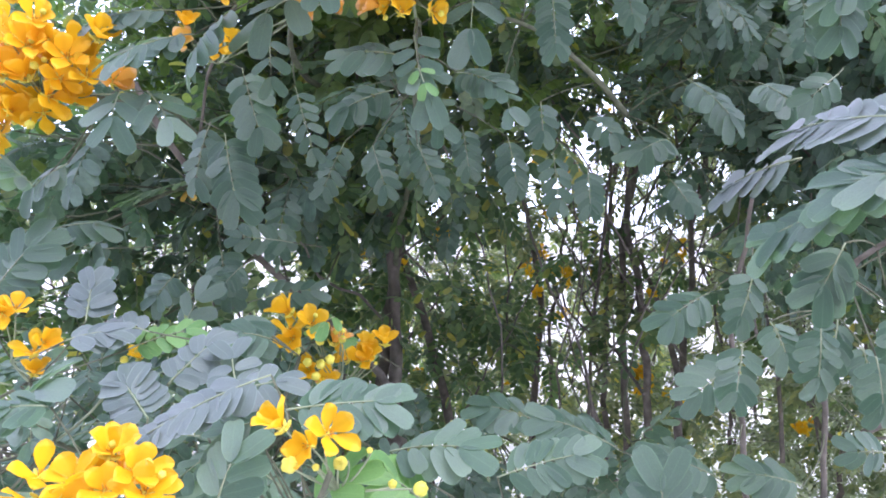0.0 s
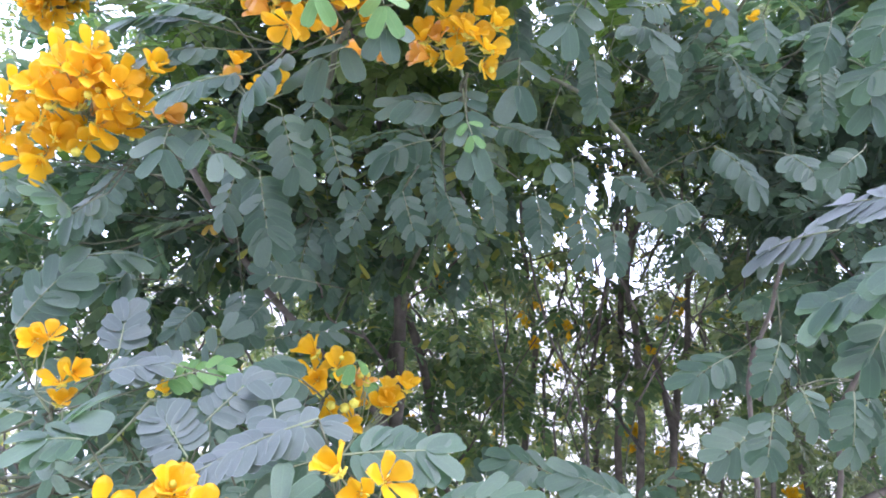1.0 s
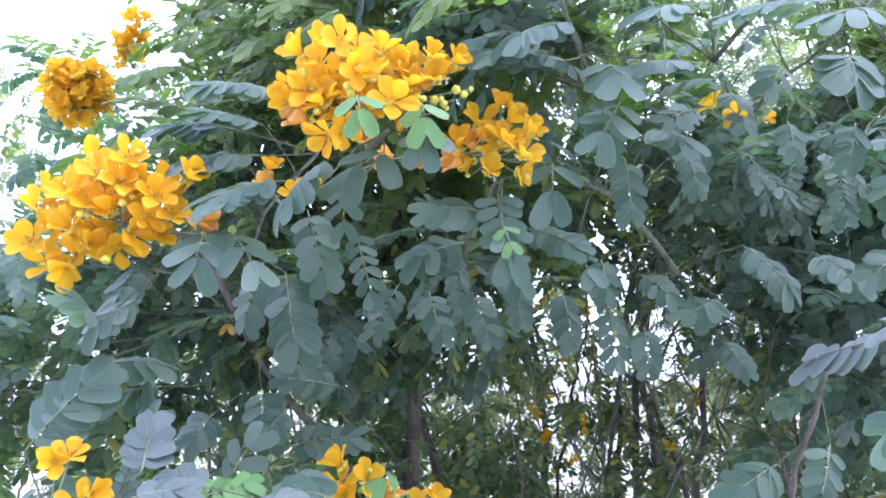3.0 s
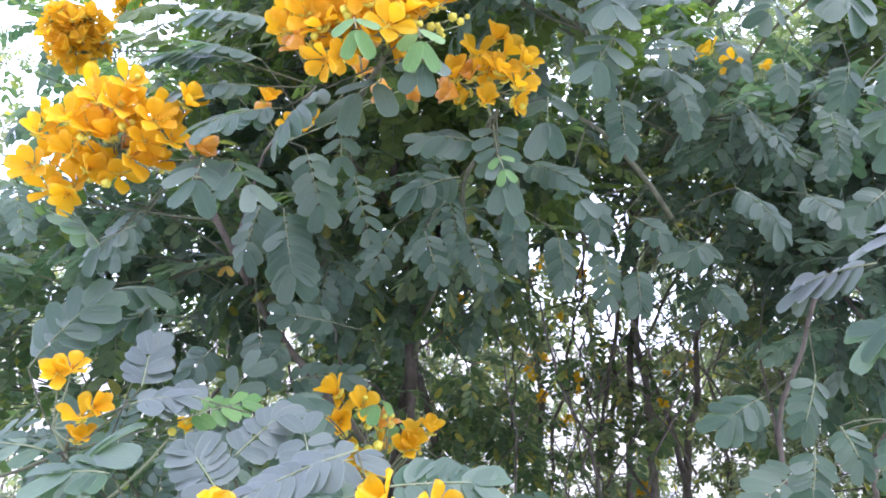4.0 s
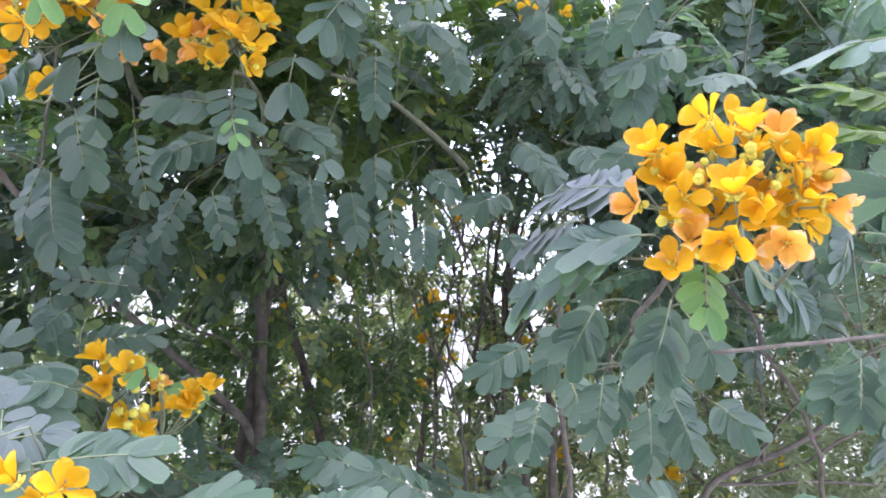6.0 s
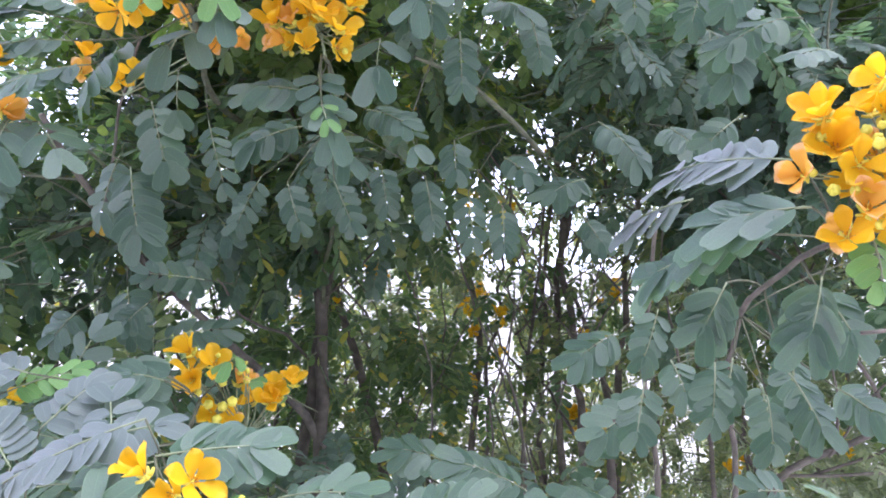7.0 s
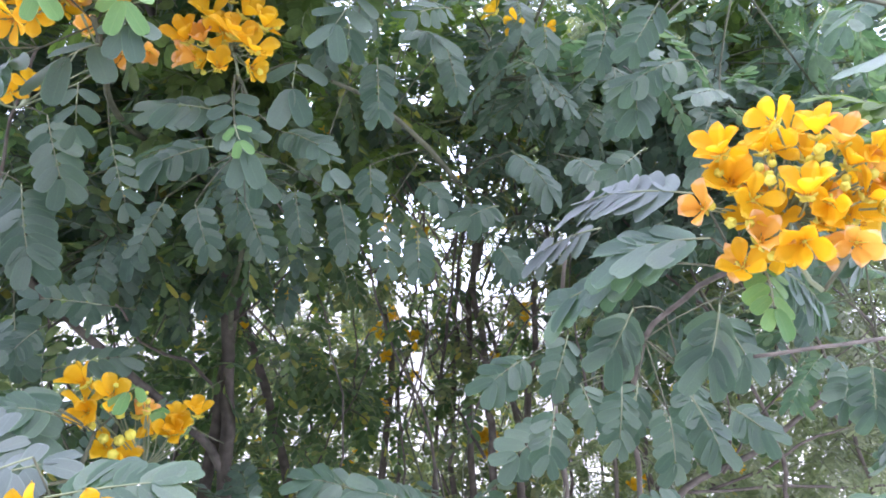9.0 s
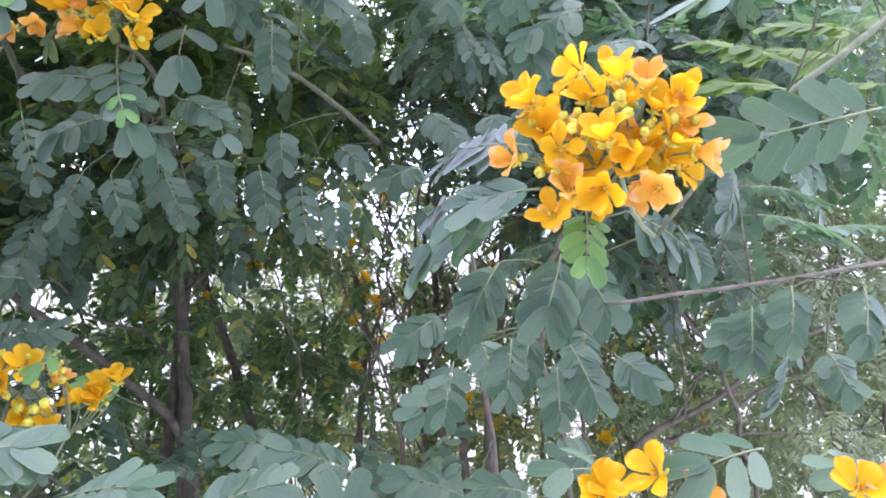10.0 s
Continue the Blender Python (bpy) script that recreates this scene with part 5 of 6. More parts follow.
c.head((0.775, 0.675, 1.385), (0.11, -0.79, 0.60), 5, 1.06)
c.finish("yellow flowers rising over pale leaves")
c = Cluster(front_shrub, (0.424, 1.319, 2.516), 16)
c.head((0.383, 1.264, 2.533), (-0.59, -0.79, 0.19), 1, 1.03)
c.head((0.408, 1.257, 2.518), (-0.14, -0.98, 0.13), 0, 1.06)
c.head((0.437, 1.260, 2.542), (-0.36, -0.91, -0.22), 1, 0.99)
c.head((0.423, 1.269, 2.509), (-0.34, -0.90, -0.27), 2, 1.05)
c.head((0.395, 1.269, 2.512), (-0.53, -0.69, -0.49), 2, 0.93)
c.head((0.453, 1.275, 2.522), (0.22, -0.97, 0.03), 2, 0.92)
c.finish("dense cluster of golden-yellow flowers with green buds")
c = Cluster(front_shrub, (0.599, 1.081, 2.415), 17)
c.head((0.505, 1.037, 2.397), (-0.04, -0.82, -0.57), 2, 1.07)
c.head((0.535, 1.034, 2.403), (-0.25, -0.90, 0.34), 5, 1.01)
c.head((0.641, 1.031, 2.402), (-0.33, -0.63, -0.70), 2, 0.98)
c.head((0.623, 1.030, 2.409), (-0.34, -0.86, 0.37), 1, 0.94)
c.head((0.692, 1.093, 2.354), (-0.22, -0.65, -0.73), 4, 1.02)
c.finish("dense cluster of golden-yellow flowers with green buds")

ball_cluster(far_shrub, (-1.016, 1.532, 2.276), 60, 0.078, 20)
ball_cluster(far_shrub, (-1.180, 1.994, 2.680), 12, 0.05, 21)
ball_cluster(far_shrub, (-1.185, 2.009, 2.620), 10, 0.045, 41)
ball_cluster(far_shrub, (-1.157, 1.980, 2.733), 8, 0.04, 42)
ball_cluster(far_shrub, (-0.455, 1.654, 2.721), 12, 0.07, 22)
ball_cluster(far_shrub, (0.229, 3.128, 1.280), 8, 0.05, 23)
ball_cluster(far_shrub, (0.684, 2.967, 1.170), 10, 0.06, 24)
ball_cluster(far_shrub, (0.311, 3.307, 1.692), 4, 0.06, 25)
ball_cluster(far_shrub, (-0.061, 3.367, 1.475), 4, 0.05, 26)
ball_cluster(far_shrub, (0.291, 3.275, 2.094), 4, 0.08, 27)
ball_cluster(far_shrub, (0.300, 3.316, 1.695), 3, 0.05, 28)
ball_cluster(far_shrub, (0.042, 3.281, 2.066), 4, 0.08, 29)
ball_cluster(far_shrub, (0.781, 2.766, 1.094), 4, 0.06, 43)
ball_cluster(far_shrub, (0.251, 3.117, 1.618), 3, 0.05, 44)
ball_cluster(far_shrub, (0.877, 3.023, 2.542), 5, 0.05, 30)
ball_cluster(far_shrub, (2.161, 2.507, 1.534), 1, 0.02, 31)
ball_cluster(far_shrub, (1.268, 2.853, 1.021), 4, 0.05, 32)
ball_cluster(far_shrub, (1.711, 2.474, 2.512), 3, 0.1, 33)
ball_cluster(far_shrub, (1.904, 2.257, 2.431), 3, 0.08, 34)
c = Cluster(side_shrub, (1.681, 2.543, 1.152), 40)
c.head((1.655, 2.491, 1.204), (-0.51, -0.68, 0.52), 7, 0.88)
c.finish("small pink flower on a thin twig")
leaf(front_shrub, (-0.453, 1.504, 2.431), (-0.282, 1.445, 2.400), (-0.0137509, -0.6, 0.8), 8, 0.032, FRESH, droop=4)
leaf(front_shrub, (-0.399, 1.382, 2.327), (-0.477, 1.341, 2.256), (-0.194754, -0.6, 0.8), 8, 0.032, FRESH, droop=4)
leaf(front_shrub, (-0.482, 1.321, 2.480), (-0.631, 1.290, 2.375), (-0.0220657, -0.6, 0.8), 8, 0.032, FRESH, droop=4)
leaf(front_shrub, (-0.576, 1.319, 2.287), (-0.446, 1.264, 2.245), (0.184591, -0.6, 0.8), 10, 0.032, FRESH, droop=4)
leaf(front_shrub, (-0.367, 1.499, 2.471), (-0.260, 1.448, 2.416), (-0.191372, -0.6, 0.8), 9, 0.032, FRESH, droop=4)
leaf(front_shrub, (-0.549, 1.299, 2.469), (-0.625, 1.260, 2.387), (-0.0648413, -0.6, 0.8), 9, 0.032, FRESH, droop=4)
leaf(front_shrub, (-0.474, 1.274, 2.417), (-0.589, 1.232, 2.348), (0.175605, -0.6, 0.8), 10, 0.032, FRESH, droop=4)
leaf(front_shrub, (-0.498, 1.343, 2.431), (-0.366, 1.293, 2.367), (0.0831033, -0.6, 0.8), 10, 0.032, FRESH, droop=4)
leaf(front_shrub, (-0.345, 1.459, 2.581), (-0.526, 1.425, 2.492), (0.00988073, -0.6, 0.8), 9, 0.032, FRESH, droop=4)
leaf(front_shrub, (-0.628, 1.490, 2.405), (-0.485, 1.433, 2.368), (-0.0637038, -0.6, 0.8), 10, 0.032, FRESH, droop=4)
leaf(front_shrub, (-0.532, 1.404, 2.540), (-0.616, 1.362, 2.472), (0.119509, -0.6, 0.8), 10, 0.032, FRESH, droop=4)
leaf(front_shrub, (-0.527, 1.292, 2.323), (-0.390, 1.244, 2.249), (-0.0376448, -0.6, 0.8), 8, 0.032, FRESH, droop=4)
leaf(front_shrub, (-0.395, 1.396, 2.491), (-0.288, 1.350, 2.417), (0.120666, -0.6, 0.8), 9, 0.032, FRESH, droop=4)
leaf(front_shrub, (-0.389, 1.462, 2.599), (-0.551, 1.421, 2.533), (-0.0261779, -0.6, 0.8), 8, 0.032, FRESH, droop=4)
leaf(front_shrub, (-0.660, 1.487, 2.499), (-0.757, 1.448, 2.420), (0.184053, -0.6, 0.8), 10, 0.032, FRESH, droop=4)
leaf(front_shrub, (-0.376, 1.338, 2.419), (-0.458, 1.305, 2.314), (0.183926, -0.6, 0.8), 10, 0.032, FRESH, droop=4)
leaf(front_shrub, (-0.308, 1.382, 2.344), (-0.406, 1.341, 2.274), (-0.174756, -0.6, 0.8), 9, 0.032, FRESH, droop=4)
leaf(front_shrub, (-0.380, 1.338, 2.369), (-0.521, 1.302, 2.283), (0.107899, -0.6, 0.8), 10, 0.032, FRESH, droop=4)
leaf(front_shrub, (-0.352, 1.303, 2.277), (-0.462, 1.267, 2.190), (-0.069638, -0.6, 0.8), 9, 0.032, FRESH, droop=4)
leaf(front_shrub, (-0.495, 1.471, 2.388), (-0.619, 1.440, 2.281), (0.131275, -0.6, 0.8), 9, 0.032, FRESH, droop=4)
leaf(front_shrub, (-0.323, 1.329, 2.504), (-0.461, 1.288, 2.438), (0.192082, -0.6, 0.8), 8, 0.032, FRESH, droop=4)
leaf(front_shrub, (-0.354, 1.443, 2.351), (-0.490, 1.400, 2.294), (0.112149, -0.6, 0.8), 10, 0.032, FRESH, droop=4)
leaf(front_shrub, (-0.450, 1.410, 2.326), (-0.565, 1.378, 2.221), (-0.12176, -0.6, 0.8), 10, 0.032, FRESH, droop=4)
leaf(front_shrub, (-0.494, 1.430, 2.414), (-0.598, 1.390, 2.340), (-0.109503, -0.6, 0.8), 8, 0.032, FRESH, droop=4)
leaf(front_shrub, (-0.336, 1.334, 2.523), (-0.492, 1.299, 2.436), (0.0650096, -0.6, 0.8), 8, 0.032, FRESH, droop=4)
leaf(front_shrub, (-0.386, 1.217, 2.406), (-0.507, 1.179, 2.324), (-0.15397, -0.6, 0.8), 10, 0.032, FRESH, droop=4)
leaf(front_shrub, (0.255, 1.120, 2.454), (0.094, 1.079, 2.394), (0.0323585, -0.55, 0.8), 9, 0.034, droop=4)
leaf(front_shrub, (0.715, 1.311, 2.539), (0.484, 1.267, 2.495), (0.0383751, -0.55, 0.8), 10, 0.034, FRESH, droop=4)
leaf(front_shrub, (0.335, 1.122, 2.430), (0.429, 1.072, 2.373), (-0.0472585, -0.55, 0.8), 9, 0.034, FRESH, droop=4)
leaf(front_shrub, (0.487, 1.328, 2.480), (0.599, 1.272, 2.442), (-0.0273265, -0.55, 0.8), 8, 0.034, droop=4)
leaf(front_shrub, (0.389, 1.237, 2.448), (0.543, 1.176, 2.428), (0.0375802, -0.55, 0.8), 10, 0.034, FRESH, droop=4)
leaf(front_shrub, (0.781, 1.196, 2.457), (0.888, 1.144, 2.408), (-0.0854407, -0.55, 0.8), 9, 0.034, FRESH, droop=4)
leaf(front_shrub, (-0.002, 1.215, 2.359), (-0.189, 1.168, 2.320), (-0.0430445, -0.55, 0.8), 9, 0.034, droop=4)
leaf(front_shrub, (0.472, 1.364, 2.586), (0.234, 1.325, 2.525), (-0.138094, -0.55, 0.8), 9, 0.034, FRESH, droop=4)
leaf(front_shrub, (0.242, 1.344, 2.469), (0.070, 1.311, 2.376), (-0.152728, -0.55, 0.8), 8, 0.034, FRESH, droop=4)
leaf(front_shrub, (0.222, 1.217, 2.408), (0.076, 1.175, 2.346), (-0.0555842, -0.55, 0.8), 10, 0.034, droop=4)
leaf(front_shrub, (0.686, 1.266, 2.576), (0.771, 1.208, 2.550), (0.0749683, -0.55, 0.8), 8, 0.034, FRESH, droop=4)
leaf(front_shrub, (-0.008, 1.340, 2.402), (0.153, 1.288, 2.345), (-0.00724838, -0.55, 0.8), 9, 0.034, FRESH, droop=4)
leaf(front_shrub, (0.440, 1.431, 2.518), (0.222, 1.403, 2.410), (-0.0785399, -0.55, 0.8), 8, 0.034, droop=4)
leaf(front_shrub, (0.628, 1.365, 2.561), (0.754, 1.305, 2.539), (-0.00863496, -0.55, 0.8), 10, 0.034, FRESH, droop=4)
leaf(front_shrub, (0.737, 1.260, 2.384), (0.541, 1.212, 2.354), (0.0930537, -0.55, 0.8), 9, 0.034, FRESH, droop=4)
leaf(front_shrub, (0.590, 1.113, 2.330), (0.711, 1.069, 2.244), (0.199334, -0.55, 0.8), 10, 0.034, droop=4)
leaf(front_shrub, (0.406, 1.300, 2.574), (0.517, 1.241, 2.550), (0.157939, -0.55, 0.8), 9, 0.034, FRESH, droop=4)
leaf(front_shrub, (0.530, 1.158, 2.422), (0.619, 1.098, 2.402), (-0.114744, -0.55, 0.8), 10, 0.034, FRESH, droop=4)
leaf(front_shrub, (0.057, 1.132, 2.373), (-0.047, 1.091, 2.301), (0.151383, -0.55, 0.8), 8, 0.034, droop=4)
leaf(front_shrub, (-0.022, 1.275, 2.522), (-0.195, 1.242, 2.429), (0.165918, -0.55, 0.8), 8, 0.034, FRESH, droop=4)
leaf(front_shrub, (0.576, 1.255, 2.554), (0.725, 1.204, 2.493), (0.0483511, -0.55, 0.8), 9, 0.034, FRESH, droop=4)
leaf(front_shrub, (0.024, 1.207, 2.448), (0.205, 1.161, 2.365), (0.145401, -0.55, 0.8), 9, 0.034, droop=4)
leaf(front_shrub, (0.640, 1.306, 2.587), (0.425, 1.276, 2.488), (-0.163529, -0.55, 0.8), 8, 0.034, FRESH, droop=4)
leaf(front_shrub, (0.410, 1.263, 2.472), (0.538, 1.202, 2.454), (0.012281, -0.55, 0.8), 10, 0.034, FRESH, droop=4)
leaf(front_shrub, (0.682, 1.402, 2.689), (0.801, 1.344, 2.657), (-0.153569, -0.55, 0.8), 10, 0.034, droop=4)
leaf(front_shrub, (0.382, 1.221, 2.498), (0.536, 1.164, 2.463), (0.172216, -0.55, 0.8), 10, 0.034, FRESH, droop=4)
leaf(front_shrub, (0.305, 1.396, 2.561), (0.156, 1.361, 2.471), (-0.0266422, -0.55, 0.8), 9, 0.034, FRESH, droop=4)
leaf(front_shrub, (0.458, 1.367, 2.506), (0.257, 1.321, 2.470), (-0.186734, -0.55, 0.8), 8, 0.034, droop=4)
leaf(front_shrub, (0.152, 1.348, 2.491), (-0.064, 1.312, 2.416), (-0.0797814, -0.55, 0.8), 10, 0.034, FRESH, droop=4)
leaf(front_shrub, (0.699, 1.147, 2.455), (0.804, 1.086, 2.436), (0.147627, -0.55, 0.8), 9, 0.034, FRESH, droop=4)

rng = random.Random(61)
for k in range(26):
    ball_cluster(far_shrub, (rng.uniform(-0.5, 1.6), rng.uniform(2.4, 3.6), rng.uniform(1.0, 2.6)), rng.randint(1, 4), 0.05, 200 + k)

# ---- stems and foliage that fill the shrubs ----
MEDIUM = []
for v, f, uv in LEAFLETS:
    keep = (0, 2, 4, 6, 8)  # every other station of the full leaflet
    MEDIUM.append(([v[3 * i + j] for i in keep for j in range(3)], [(3 * i + j, 3 * i + j + 1, 3 * i + j + 4, 3 * i + j + 3) for i in range(4) for j in range(2)], [uv[3 * i + j] for i in keep for j in range(3)]))


def compound_shape(pairs, size, length, seed, droop=14, coarse=False, slim=1.0):
    """A whole compound leaf in one mesh: base at the origin, along +Y, upper side +Z."""
    rng = random.Random(seed)
    places, pts = leaflet_places((0, 0, 0), (0, length, -0.12 * length), (0, 0.1, 1), pairs, size, 0.12, rng, droop)
    sh = Shape()
    sh.tube(pts[::4], 0.0013, 0.0007, 3, 1)
    for m, kind in places:
        v, f, uv = COARSE[kind % 3] if coarse else MEDIUM[kind]
        sh.add([m @ Vector((p.x * slim, p.y, p.z)) for p in v], f, uv, 0)
    return sh


FILL = [compound_shape(n, s, l, 50 + i, dr) for i, (n, s, l, dr) in enumerate((
    (6, 0.044, 0.13, 12), (8, 0.042, 0.16, 8), (5, 0.047, 0.11, 16), (9, 0.038, 0.18, 6), (7, 0.045, 0.14, 20), (8, 0.038, 0.16, 14), (10, 0.034, 0.19, 5), (5, 0.044, 0.10, 9)))]
FINE = [compound_shape(n, s, l, 80 + i, 6, True, 0.7) for i, (n, s, l) in enumerate(((11, 0.026, 0.20), (13, 0.022, 0.22), (10, 0.028, 0.18)))]

SMALL = [compound_shape(n, s, l, 140 + i, dr) for i, (n, s, l, dr) in enumerate(((5, 0.034, 0.10, 8), (6, 0.032, 0.12, 6), (4, 0.037, 0.08, 10)))]
DISTANT = [compound_shape(n, s, l, 110 + i, dr, True) for i, (n, s, l, dr) in enumerate(((5, 0.050, 0.13, 14), (6, 0.048, 0.15, 10), (4, 0.054, 0.11, 18), (7, 0.044, 0.17, 8), (6, 0.042, 0.16, 20)))]


def leaf_meshes(kind, shapes, mat):
    out = []
    for sh in shapes:
        ob = sh.build("compound_leaf_" + kind, [mat, RACHIS])
        out.append(ob.data)
        bpy.data.objects.remove(ob)
    return out


FILL_LEAF, SMALL_LEAF, SMALL_DEEP, SMALL_FRESH = leaf_meshes("mature", FILL, LEAF), leaf_meshes("small", SMALL, LEAF), leaf_meshes("olive", SMALL, DEEP), leaf_meshes("fresh", SMALL, FRESH)


def rosette(centre, heading, rng, count):
    """Poses of the leaves round a twig's end: they fan out, and hang the more the lower they sit."""
    centre, heading = Vector(centre), Vector(heading).normalized()
    side = heading.cross(Vector((0.1, 0.2, 1))).normalized()
    out = []
    for k in range(count):
        turn = 2.4 * k + rng.uniform(-0.4, 0.4)
        spread = radians(rng.uniform(35, 95))
        d = heading * math.cos(spread) + (Matrix.Rotation(turn, 3, heading) @ side) * math.sin(spread)
        d.z -= rng.uniform(0.0, 0.55)
        d.normalize()
        up = Vector((rng.uniform(-0.3, 0.3), rng.uniform(-0.45, 0.1), 1))
        x = d.cross(up).normalized()
        z = x.cross(d)
        m = Matrix((x, d, z)).transposed().to_4x4() @ Matrix.Scale(rng.uniform(0.8, 1.12), 4)
        m.translation = centre - heading * 0.035 * k + d * 0.01
        out.append(m)
    return out


class Stuff:
    """Joins many leaves into one mesh."""

    def __init__(self):
        self.v, self.uv, self.loops, self.sizes, self.slots, self.k = [], [], [], [], [], 0
        self.known = {}

    def add(self, sh, m):
        if id(sh) not in self.known:
            self.known[id(sh)] = (np.array([tuple(p) for p in sh.v]), np.array(sh.uv, dtype=np.float32), np.array([i for f in sh.f for i in f], dtype=np.int32),
                                  np.array([len(f) for f in sh.f], dtype=np.int32), np.array(sh.s, dtype=np.int32))
        v, uv, loops, sizes, slots = self.known[id(sh)]
        self.v.append(v @ np.array(m.to_3x3()).T + np.array(m.translation))
        self.uv.append(uv)
        self.loops.append(loops + self.k)
        self.sizes.append(sizes)
        self.slots.append(slots)
        self.k += len(v)

    def build(self, name, mats, parent, label):
        v, loops, sizes = np.concatenate(self.v), np.concatenate(self.loops), np.concatenate(self.sizes)
        me = bpy.data.meshes.new(name)
        me.vertices.add(len(v))
        me.vertices.foreach_set("co", v.ravel())
        me.loops.add(len(loops))
        me.loops.foreach_set("vertex_index", loops)
        me.polygons.add(len(sizes))
        me.polygons.foreach_set("loop_start", np.concatenate(([0], np.cumsum(sizes)[:-1])).astype(np.int32))
        me.polygons.foreach_set("material_index", np.concatenate(self.slots))
        me.polygons.foreach_set("use_smooth", np.ones(len(sizes), dtype=bool))
        for m in mats:
            me.materials.append(m)
        me.update(calc_edges=True)
        me.uv_layers.new(name="UVMap").data.foreach_set("uv", np.concatenate(self.uv)[loops].ravel())
        ob = new(name, me)
        ob.parent, ob.matrix_parent_inverse = parent, parent.matrix_basis.inverted()
        return tagged(ob, label, kind="stuff")


def twig_to(plant, sh, centre, heading, rng, thick=0.003):
    q = nearest_hold(Vector(centre), 0.9)
    c, h = Vector(centre), Vector(heading).normalized()
    if q is None:
        return
    mid = c - h * (q - c).length * 0.5
    sh.tube([q * (1 - s) ** 2 + mid * 2 * s * (1 - s) + c * s * s for s in (0, 0.2, 0.4, 0.6, 0.8, 1)], thick, 0.0016, 5)


def fill(plant, rng, count, place, singles, shapes, meshes, mats, name, label, size=(5, 8), scale=1.0):
    """Leafy twig ends at random places; the first leaves are parts of their own, the rest one joined mass."""
    twigs, mass, made = Shape(), Stuff(), 0
    for k in range(count):
        centre, heading = place(rng)
        if scale == 1.0 or k % 3 == 0:
            twig_to(plant, twigs, centre, heading, rng)
        for m in rosette(centre, heading, rng, rng.randint(*size)):
            i, m = rng.randrange(len(shapes)), m @ Matrix.Scale(scale, 4)
            if made < singles:
                ob = new("compound_leaf", meshes[i])
                ob.parent, ob.matrix_parent_inverse, ob.matrix_basis = plant, plant.matrix_basis.inverted(), m
                made += 1
            else:
                mass.add(shapes[i], m)
    if twigs.v:
        tagged(twigs.build("twig_growth", [TWIG], plant), "thin greenish-brown leaf twigs", kind="stuff")
    if mass.v:
        mass.build(name, mats, plant, label)


def open_sky(x, y, z):
    """The crowns stop short of this slanting edge on the left, where the sky stands open."""
    return x < -0.56 * y and z > 1.60 + 0.52 * y


def somewhere(rng, lo, hi, head_lo, head_hi, spare=None):
    while True:
        p = tuple(rng.uniform(a, b) for a, b in zip(lo, hi))
        if open_sky(*p) or (spare and spare(rng, *p)):
            continue
        return p, tuple(rng.uniform(a, b) for a, b in zip(head_lo, head_hi))


def upper_crown(rng):
    """The canopy above and behind the clusters."""
    def spare(rng, x, y, z):
        return (z < 1.98 and x > 0.0 and rng.random() < 0.7) or z > min(2.3 + (y - 1.0) * 1.3, 1.85 + 0.64 * y) or (z < 2.2 and y < 1.42) or (x > 0.1 and z < 2.35 and rng.random() < 0.6) or (x < -0.3 and z > 2.1 and y < 1.9) or (x > 0.25 and y < 1.75 and z < 2.7)
    return somewhere(rng, (-1.6, 1.2, 1.75), (1.7, 2.6, 2.8), (-0.6, -0.9, -0.2), (0.6, -0.7, 0.6), spare)


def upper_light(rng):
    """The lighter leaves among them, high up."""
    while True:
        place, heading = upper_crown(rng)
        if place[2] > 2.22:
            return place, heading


def crown_top(rng):
    """High canopy, partly out of view, added to shade the inside."""
    return somewhere(rng, (-1.4, 1.6, 2.9), (0.5, 3.4, 4.2), (-0.7, -0.9, -0.2), (0.7, -0.5, 0.7))


def overhang(rng):
    """Unseen boughs added above the clusters to shade what hangs below them."""
    return somewhere(rng, (-0.85, 1.0, 2.78), (0.1, 1.6, 3.2), (-0.6, -0.9, -0.1), (0.6, -0.6, 0.6))


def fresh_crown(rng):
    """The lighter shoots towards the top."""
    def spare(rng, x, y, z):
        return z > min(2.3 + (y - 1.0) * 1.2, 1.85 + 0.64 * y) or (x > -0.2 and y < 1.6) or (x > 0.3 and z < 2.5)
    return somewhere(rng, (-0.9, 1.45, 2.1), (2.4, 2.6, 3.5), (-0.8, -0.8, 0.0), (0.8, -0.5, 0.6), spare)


def fresh_left(rng):
    """Light young shoots above the left clusters."""
    return somewhere(rng, (-1.1, 1.5, 2.3), (-0.1, 2.1, 3.0), (-0.8, -0.9, -0.1), (0.6, -0.6, 0.5))


def low_front(rng):
    """The pale growth low in front, on the left."""
    return somewhere(rng, (-1.25, 0.98, 1.15), (-0.12, 1.4, 1.44), (-0.5, -0.8, 0.3), (0.5, -0.5, 0.9))


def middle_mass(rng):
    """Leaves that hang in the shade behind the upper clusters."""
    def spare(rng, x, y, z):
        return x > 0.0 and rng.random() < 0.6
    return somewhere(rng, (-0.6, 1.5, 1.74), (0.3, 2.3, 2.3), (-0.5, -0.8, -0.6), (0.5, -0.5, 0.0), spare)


def inner_crown(rng):
    """Small leaves on the thin inner twigs, with light between them."""
    def spare(rng, x, y, z):
        return 0.15 < x < 1.1 and 1.45 < z < 2.15 and rng.random() < 0.65
    return somewhere(rng, (-0.7, 1.9, 1.25), (1.5, 3.0, 2.7), (-0.8, -0.9, -0.5), (0.8, -0.4, 0.4), spare)


def inner_left(rng):
    """Leaves round the trunks."""
    return somewhere(rng, (-0.75, 2.2, 0.9), (0.2, 3.0, 1.8), (-0.8, -0.9, -0.5), (0.8, -0.4, 0.4))


